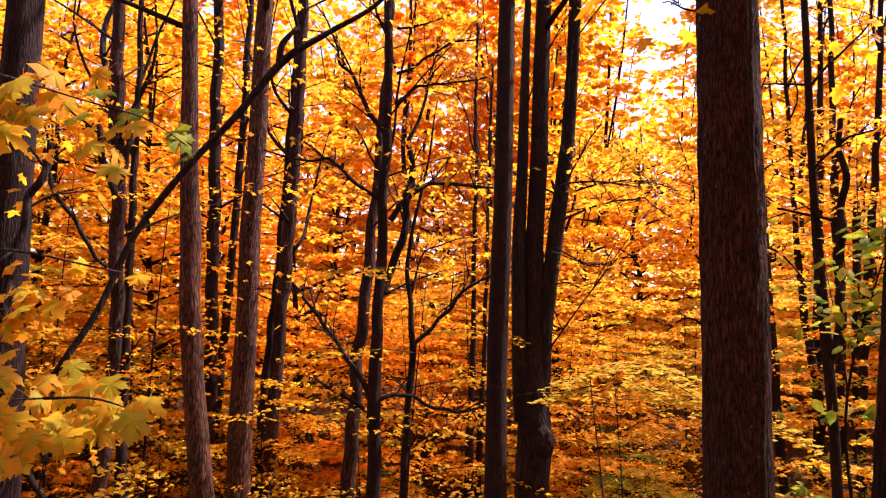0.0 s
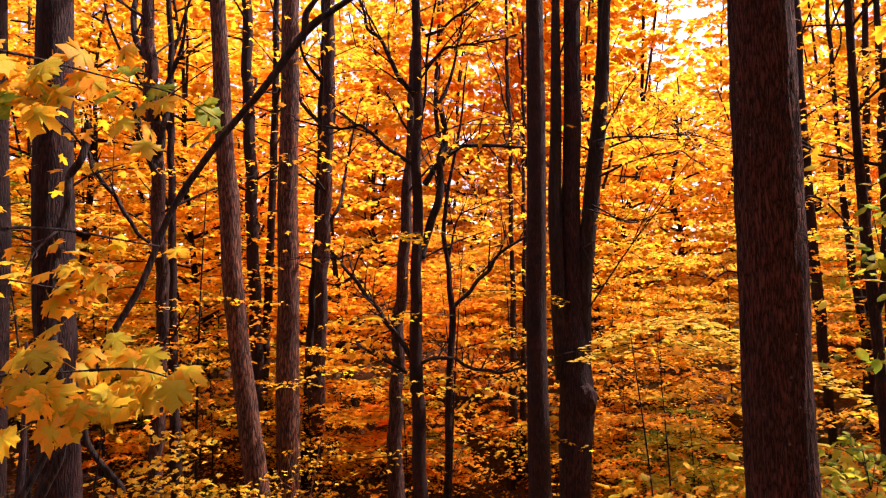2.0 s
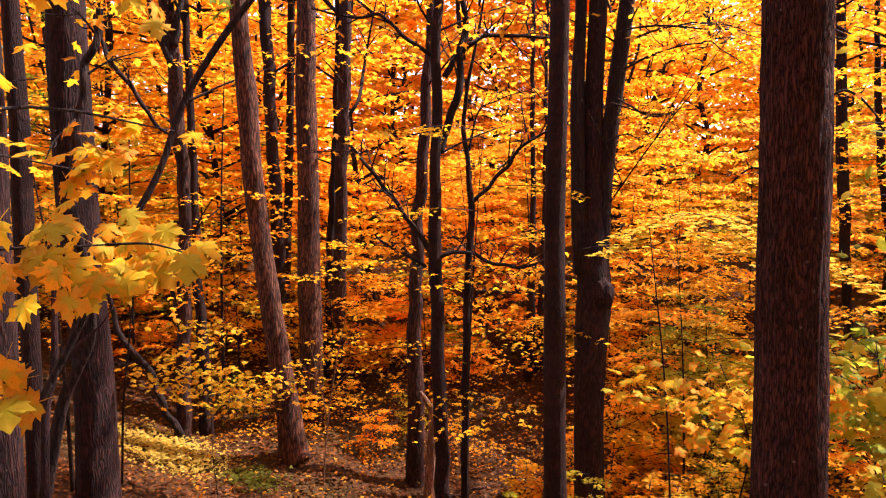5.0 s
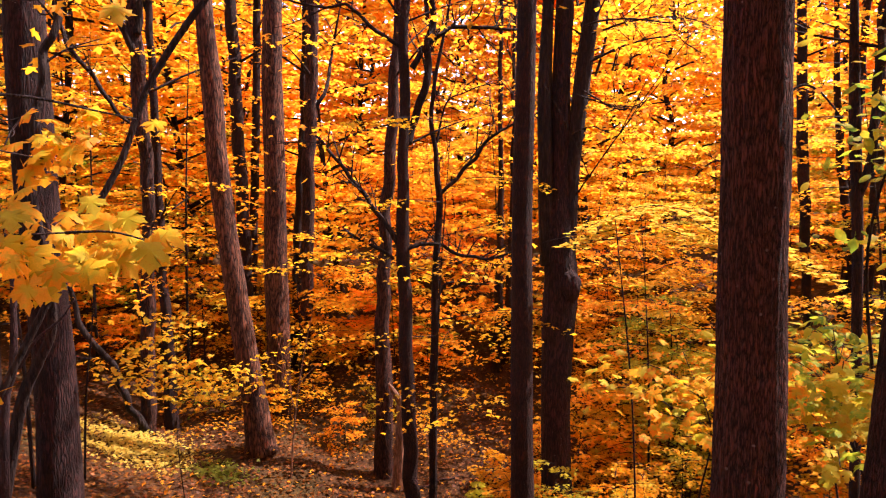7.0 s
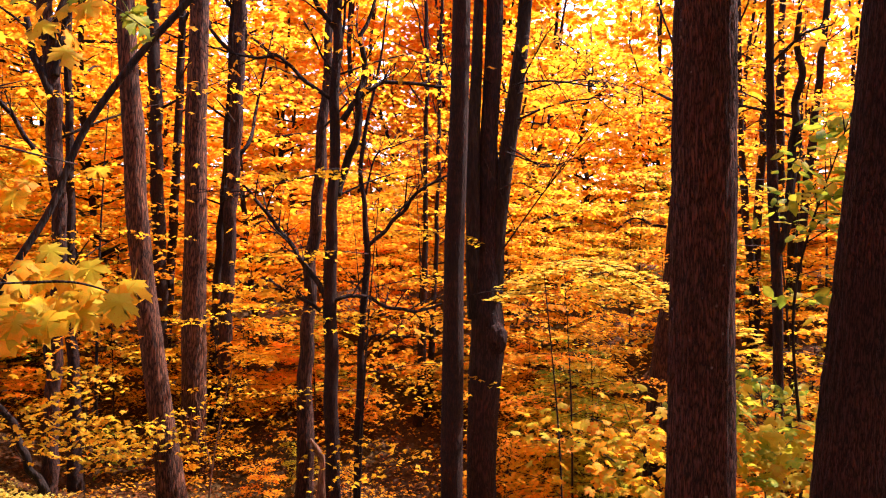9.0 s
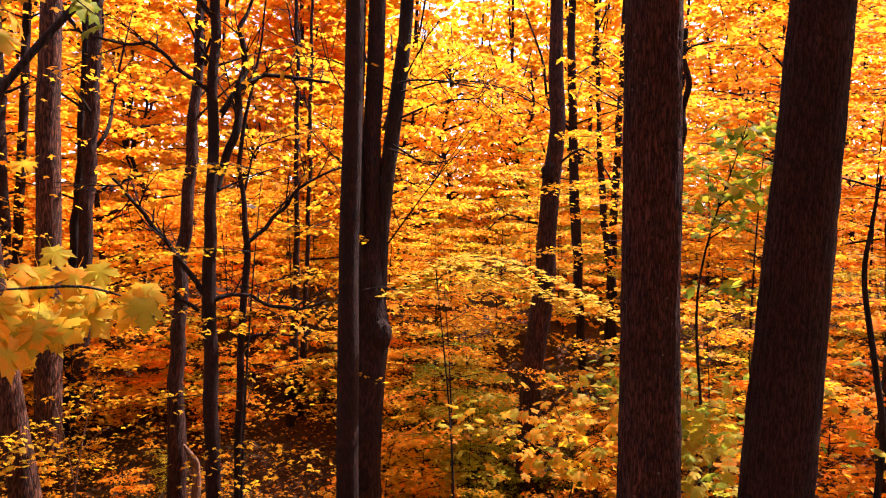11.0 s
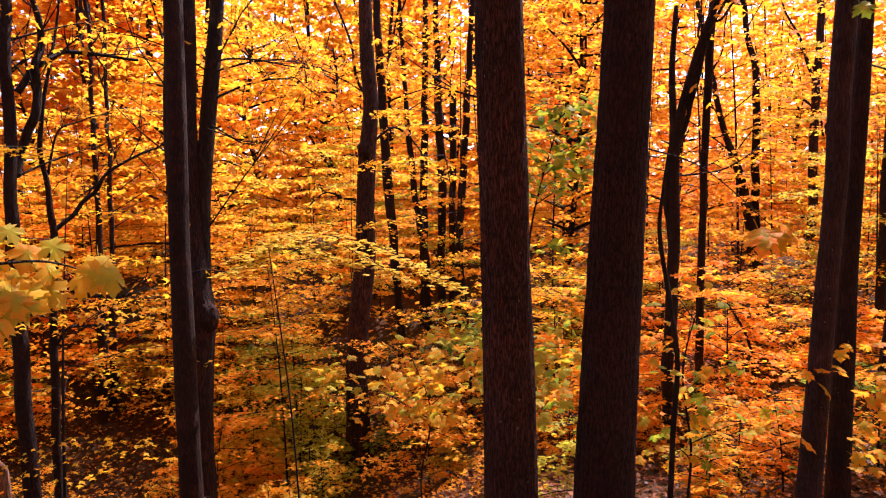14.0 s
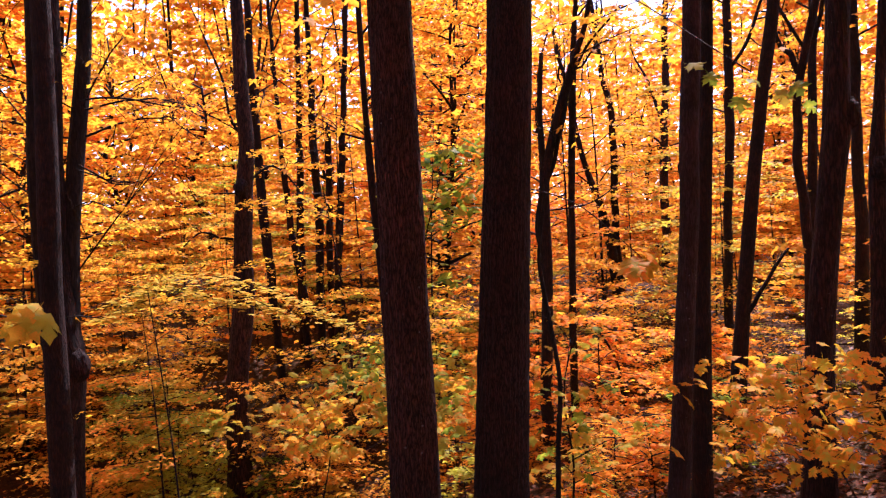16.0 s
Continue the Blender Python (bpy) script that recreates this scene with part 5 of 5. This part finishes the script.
def lemon_spray():
    """A young maple on the slope with one long bough of flat, bright yellow leaf layers that droops to its tip."""
    rng = np.random.default_rng(25)
    foot = Vector((1.75, 7.55, float(ground_at(1.75, 7.55)) - 0.1))
    tree = thing("lemon_yellow_maple", "young maple with a long flat bough of bright yellow leaves", "sapling", foot)
    crown = Vector((1.45, 7.45, 1.12))
    part("stem", (*tube([(*(q - foot), r) for q, r in ((foot, 0.012), (foot.lerp(crown, 0.5) + Vector((0.06, 0.03, 0)), 0.009), (crown, 0.005))], 24, 6, 0.06), True), TWIG, tree)
    boughs = (((1.10, 7.60, 0.98), (1.45, 7.45, 1.12), (1.72, 7.26, 1.24), (2.10, 7.02, 1.18), (2.48, 6.76, 1.04), (2.82, 6.45, 0.80), (3.05, 6.20, 0.62)),
              ((1.45, 7.45, 1.00), (1.20, 7.55, 0.92), (0.95, 7.68, 0.80)),
              ((1.72, 7.26, 1.10), (2.00, 7.20, 0.98), (2.35, 7.10, 0.86)),
              ((2.10, 7.02, 1.10), (2.40, 6.95, 0.92), (2.75, 6.80, 0.70)))
    for bough, count in zip(boughs, (330, 90, 110, 110)):
        twig = part("bough", (*tube([(*(Vector(q) - foot), 0.006 - 0.004 * i / len(bough)) for i, q in enumerate(bough)], 6 * len(bough), 5, 0.05), True), TWIG, tree)
        line = glide([(*q, 0) for q in bough], 120)
        for _ in range(count):
            f = rng.uniform(0, 1)
            q = line[int(f * 119), :3]
            out = rng.normal(0, 0.5) * (0.36 - 0.24 * f)
            place = Vector(q) + Vector((out * 0.62, out * 0.78, -0.22 * abs(out) + rng.normal(0, 0.025)))
            ob = part("leaf", MAPLE_LEAVES[int(rng.integers(len(MAPLE_LEAVES)))], NEAR_LEAF, tree, "", ((0.94, 0.62, 0.07, 1), (0.93, 0.56, 0.06, 1), (0.80, 0.58, 0.06, 1))[int(rng.integers(3))])
            ob.matrix_local = Matrix.Translation(place - foot) @ pose(0, 0, 0, 0, 0, rng.uniform(0, 360)) @ pose(0, 0, 0, rng.uniform(-4, 26)) @ Matrix.Scale(rng.uniform(0.05, 0.078), 4)


lemon_spray()
shrub("orange_leaf_shrub", "waist-high maple with drooping bright orange leaves", (3.21, 1.43, -0.52),
      ((3.14, 2.24, 0.48), (3.21, 2.11, 0.59), (3.30, 1.94, 0.67), (3.28, 1.76, 0.69), (3.26, 1.56, 0.68), (3.23, 1.37, 0.74), (3.02, 2.05, 0.36), (3.06, 1.76, 0.53), (3.06, 1.51, 0.50), (3.05, 1.28, 0.53), (2.92, 1.58, 0.33), (2.93, 1.32, 0.32), (2.97, 2.14, 0.15), (3.00, 1.87, 0.26), (3.00, 1.13, 0.45)),
      19, (0.055, 0.085), (AMBER, GOLD, AMBER, ORANGE), 26, 0.35, wide=0.18, stem=0.004)
shrub("golden_maple_shrub", "low maple with small golden leaves on the slope", (3.03, 3.40, -1.11),
      ((2.95, 3.49, 0.90), (3.08, 3.35, 0.72), (2.84, 3.47, 0.58), (2.89, 3.26, 0.35), (3.04, 3.08, 0.19), (2.71, 3.32, 0.14), (2.81, 3.05, 0.01), (3.25, 3.14, 0.39), (2.99, 2.82, 0.01), (2.53, 3.07, -0.08), (2.78, 2.76, -0.15), (3.33, 2.87, 0.05)),
      9, (0.055, 0.09), (AMBER, GOLD, LIME, GREEN), 27, 0.3, wide=0.16)
shrub("pale_maple_shrub", "low maple with pale yellow leaves below the leaning trunk", (-3.48, 8.94, -2.57),
      ((-4.33, 8.56, -0.65), (-4.00, 8.72, -0.66), (-3.86, 8.89, -0.42), (-3.42, 8.97, -0.72), (-3.08, 8.98, -0.86), (-2.74, 8.99, -1.07), (-2.41, 9.09, -0.95), (-3.71, 9.06, -0.18), (-3.24, 8.82, -1.09), (-4.03, 8.48, -0.87)),
      46, (0.05, 0.08), (LEMON, GOLD, LEMON, LEMON), 28, 0.04, wide=0.22, stem=0.004)


def hanging_twig():
    """A thin drooping shoot of the nearest leaning trunk, with a few large leaves."""
    rng = np.random.default_rng(31)
    twig = thing("hanging_maple_twig", "thin drooping maple twig with a few large orange leaves", "twig", (1.62, 2.36, 1.75))
    twig_to(twig, (1.62, 2.36, 1.75), (1.74, 1.75, 1.38), 0.004, 0.1)
    for i, q in enumerate(((1.67, 1.77, 1.38), (1.75, 1.73, 1.39), (1.65, 1.71, 1.35), (1.78, 1.71, 1.36))):
        one_leaf(twig, q, rng.uniform(0.09, 0.13), rng, (AMBER, GOLD)[i % 2], True, face=-30)


hanging_twig()


def drooping_twig():
    """A long thin shoot of the leaning trunk that droops before the bank, with yellow-green leaves."""
    rng = np.random.default_rng(33)
    twig = thing("hanging_maple_twig", "long drooping maple twig with yellow-green leaves", "twig", (1.55, 2.24, 2.72))
    twig_to(twig, (1.55, 2.24, 2.72), (0.80, 0.72, 1.93), 0.003, 0.06)
    for i, q in enumerate(((0.73, 0.80, 1.93), (0.79, 0.70, 1.90), (0.83, 0.65, 1.87), (0.86, 0.60, 1.83), (0.78, 0.74, 1.86), (0.70, 0.84, 1.96), (0.84, 0.62, 1.88))):
        one_leaf(twig, q, rng.uniform(0.035, 0.052), rng, (GREEN, GREEN, LIME)[i % 3], i % 2 == 0, face=-60)


drooping_twig()


# ---- thin stems by the slope ----
def wand(label, rows, side=(), material=TWIG):
    rows = [(rows[0][0], rows[0][1], float(ground_at(rows[0][0], rows[0][1])) - 0.1, rows[0][3]), *rows[1:]]
    base = thing("maple_sapling", label, "sapling", rows[0][:3])
    part("stem", (*tube([(a - rows[0][0], b - rows[0][1], c - rows[0][2], r) for a, b, c, r in rows], 30, 6, 0.08), True), material, base)
    for shoot in side:
        part("shoot", (*tube([(a - rows[0][0], b - rows[0][1], c - rows[0][2], r) for a, b, c, r in shoot], 14, 5, 0.08), True), material, base)


wand("thin dark bare sapling bending between orange leaves", [(*(2.45, 3.00, -0.67), 0.02), (*(2.47, 2.98, -0.19), 0.019), (*(2.48, 2.97, 0.14), 0.018), (*(2.50, 2.95, 0.54), 0.017), (*(2.47, 2.98, 0.90), 0.016), (*(2.43, 3.02, 1.30), 0.014), (*(2.45, 3.01, 1.55), 0.011), (*(2.47, 2.98, 1.81), 0.007)])
wand("thin dark sapling leaning in the leaves", [(*(6.78, 5.44, -2.04), 0.022), (*(6.74, 5.48, -1.68), 0.021), (*(6.69, 5.56, -0.89), 0.02), (*(6.62, 5.65, -0.18), 0.018), (*(6.42, 5.90, 0.40), 0.012)])

wand("thin pale bare sapling with crooked twigs beside grey trunks", [(-2.58, 10.6, -2.7, 0.014), (-2.50, 10.6, -2.03, 0.012), (-2.42, 10.6, -1.45, 0.010), (-2.31, 10.6, -0.87, 0.008), (-2.20, 10.6, -0.38, 0.004)],
     ([(-2.49, 10.6, -1.87, 0.008), (-2.61, 10.58, -1.21, 0.006), (-2.72, 10.6, -0.79, 0.003)], [(-2.42, 10.6, -1.45, 0.006), (-2.2, 10.55, -1.2, 0.005), (-2.05, 10.5, -1.12, 0.003)], [(-2.6, 10.59, -1.25, 0.004), (-2.78, 10.5, -1.1, 0.003), (-2.86, 10.5, -0.95, 0.003)]), PALEWOOD)
wand("thin dark sapling before a sunlit patch of ground", [(-4.56, 8.6, -2.0, 0.016), (-4.49, 8.6, -1.06, 0.013), (-4.40, 8.6, -0.38, 0.010), (-4.32, 8.6, 0.3, 0.006)], ([(-4.47, 8.6, -0.9, 0.008), (-4.2, 8.6, -0.5, 0.006), (-3.95, 8.6, -0.32, 0.003)],))
wand("slim leaning dark stem beside a thick trunk", [(-3.95, 6.0, -1.3, 0.06), (-3.67, 6.0, -0.38, 0.05), (-3.50, 6.0, 0.01, 0.045), (-3.37, 6.0, 0.3, 0.04), (-3.30, 5.85, 0.8, 0.036), (-3.29, 5.71, 1.24, 0.036)])
wand("thin stem with a pale bare side twig", [(-3.60, 5.6, -1.0, 0.035), (-3.54, 5.6, -0.25, 0.032), (-3.46, 5.6, 0.07, 0.03), (-3.43, 5.6, 0.6, 0.022), (-3.42, 5.6, 1.2, 0.012)], ([(-3.42, 5.6, 0.07, 0.016), (-3.26, 5.58, 0.29, 0.013), (-3.07, 5.6, 0.45, 0.010), (-2.95, 5.6, 0.61, 0.004)],), GREY)
shrub("green_leaf_bush", "bright green bush between grey maple trunks", (-4.55, 12.4),
      ((-4.93, 12.4, -2.14), (-4.58, 12.4, -1.79), (-4.29, 12.4, -2.08), (-4.08, 12.4, -1.69), (-4.39, 12.3, -2.3), (-4.79, 12.4, -2.3), (-5.17, 12.4, -1.7), (-3.9, 12.2, -2.0)),
      30, (0.05, 0.085), (GREEN, LEAF_GREEN, LIME), 29, 0.1, OVAL_LEAVES, 0.2, 0.005)

# ---- dead wood and low growth ----
leaning = thing("leaning_dead_stem", "thin dark dead stem leaning across the trunks", "dead tree", (-2.49, 3.87, 0.31))
rows = ((-2.49, 3.87, 0.31), (-2.26, 3.95, 0.78), (-2.02, 4.02, 1.27), (-1.85, 4.10, 1.61), (-1.71, 4.17, 2.02), (-1.47, 4.25, 2.42), (-1.22, 4.33, 2.76), (-0.98, 4.39, 3.11), (-0.73, 4.44, 3.31), (-0.45, 4.48, 3.51), (-0.20, 4.50, 3.81))
radii = (0.02, 0.02, 0.019, 0.019, 0.019, 0.019, 0.021, 0.025, 0.018, 0.014, 0.01)
part("stem", (*tube([(*(Vector(q) - leaning.location), r) for q, r in zip(rows, radii)], 60, 9, 0.07, 0, 4), True), TWIG, leaning)
fork = [(*(Vector(q) - leaning.location), r) for q, r in (((-1.00, 4.39, 3.09), 0.024), ((-0.99, 4.39, 3.21), 0.02), ((-0.91, 4.41, 3.33), 0.012))]
part("limb", (*tube(fork, 12, 7, 0.08), True), TWIG, leaning)

stub = thing("broken_stub", "pale splintered stub of a broken stem at a trunk's foot", "dead wood", (-1.09, 11.26, -3.30))
rows = [(*(Vector(q) - stub.location), r) for q, r in (((-1.09, 11.26, -3.40), 0.09), ((-1.06, 11.26, -2.69), 0.075), ((-1.03, 11.26, -1.98), 0.06), ((-1.09, 11.21, -1.78), 0.05), ((-1.19, 11.15, -1.58), 0.015))]
part("stem", (*tube(rows, 24, 9, 0.12, 0, 9), True), PALEWOOD, stub)


def fallen(seed, place, turn, length, r):
    rng = np.random.default_rng(seed)
    n = 7
    u = np.linspace(-0.5, 0.5, n) * length
    x, y = place[0] + u * math.cos(turn) + rng.normal(0, 0.04, n), place[1] + u * math.sin(turn) + rng.normal(0, 0.04, n)
    z = ground_at(x, y) + r * 0.8
    base = thing("fallen_branch", "dark fallen branch lying on the leaf litter", "dead wood", (x[0], y[0], z[0]), "fallen branches")
    part("stem", (*tube([(a - x[0], b - y[0], c - z[0], r * (1 - 0.6 * i / n)) for i, (a, b, c) in enumerate(zip(x, y, z))], 20, 7, 0.08, 0, seed), True), FURROW, base)


for i in range(14):
    spot = polar(np.random.default_rng(90 + i), 1, (-26, 70), (6.5, 12.5), 1, [])[0]
    fallen(90 + i, spot, i * 1.7, 1.0 + 0.35 * (i % 4), 0.018 + 0.008 * (i % 3))


def low_plants(seed, n, centre, wide, color, label):
    """A patch of ankle-high leafy plants on the forest floor."""
    rng = np.random.default_rng(seed)
    x, y = centre[0] + rng.normal(0, wide, n), centre[1] + rng.normal(0, wide * 0.8, n)
    p = np.stack([x, y, ground_at(x, y) + rng.uniform(0.02, 0.2, n) ** 1.3], -1)
    ob = part("ground_plants", leaves(p, rng.uniform(0.04, 0.08, n), rng, 0, (0, 35)), LEAF, None, "", color)
    tagged(ob, label, "ground plants", kind="stuff")


low_plants(55, 2200, (-4.8, 10.4), 0.44, (0.72, 0.56, 0.12, 1), "low yellow-green plants in a sunlit patch of the forest floor")
low_plants(56, 500, (-3.5, 10.2), 0.24, (0.20, 0.22, 0.03, 1), "low green plants at the foot of a leaning maple")


def burl(tree, place, r, seed):
    """A rounded swelling on a trunk."""
    rng = np.random.default_rng(seed)
    bm = bmesh.new()
    bmesh.ops.create_icosphere(bm, subdivisions=4, radius=1)
    for v in bm.verts:
        n = noise.noise(v.co * 2.3 + Vector((seed, 0, 0))) * 0.22 + noise.noise(v.co * 6 + Vector((0, seed, 0))) * 0.07
        v.co = Vector((v.co.x, v.co.y, v.co.z * 1.5)) * r * (1 + n)
    mesh = bpy.data.meshes.new("burl")
    bm.to_mesh(mesh)
    bm.free()
    mesh.shade_smooth()
    mesh.materials.append(DARK_SHADED)
    ob = part("burl", mesh, DARK_SHADED, tree, "rounded dark burl")
    ob.location = Vector(place) - tree.location


burl(h_tree, (1.28, 9.56, 0.14), 0.145, 3)
burl(w_tree, (4.975, 2.125, 2.31), 0.08, 5)
burl(x_tree, (6.33, 2.40, 1.94), 0.085, 7)
burl(m_tree, (4.15, 10.90, 2.39), 0.11, 11)
burl(k_tree, (5.66, 13.06, 2.87), 0.1, 13)
burl(s_tree, (3.00, 2.30, 1.86), 0.045, 17)
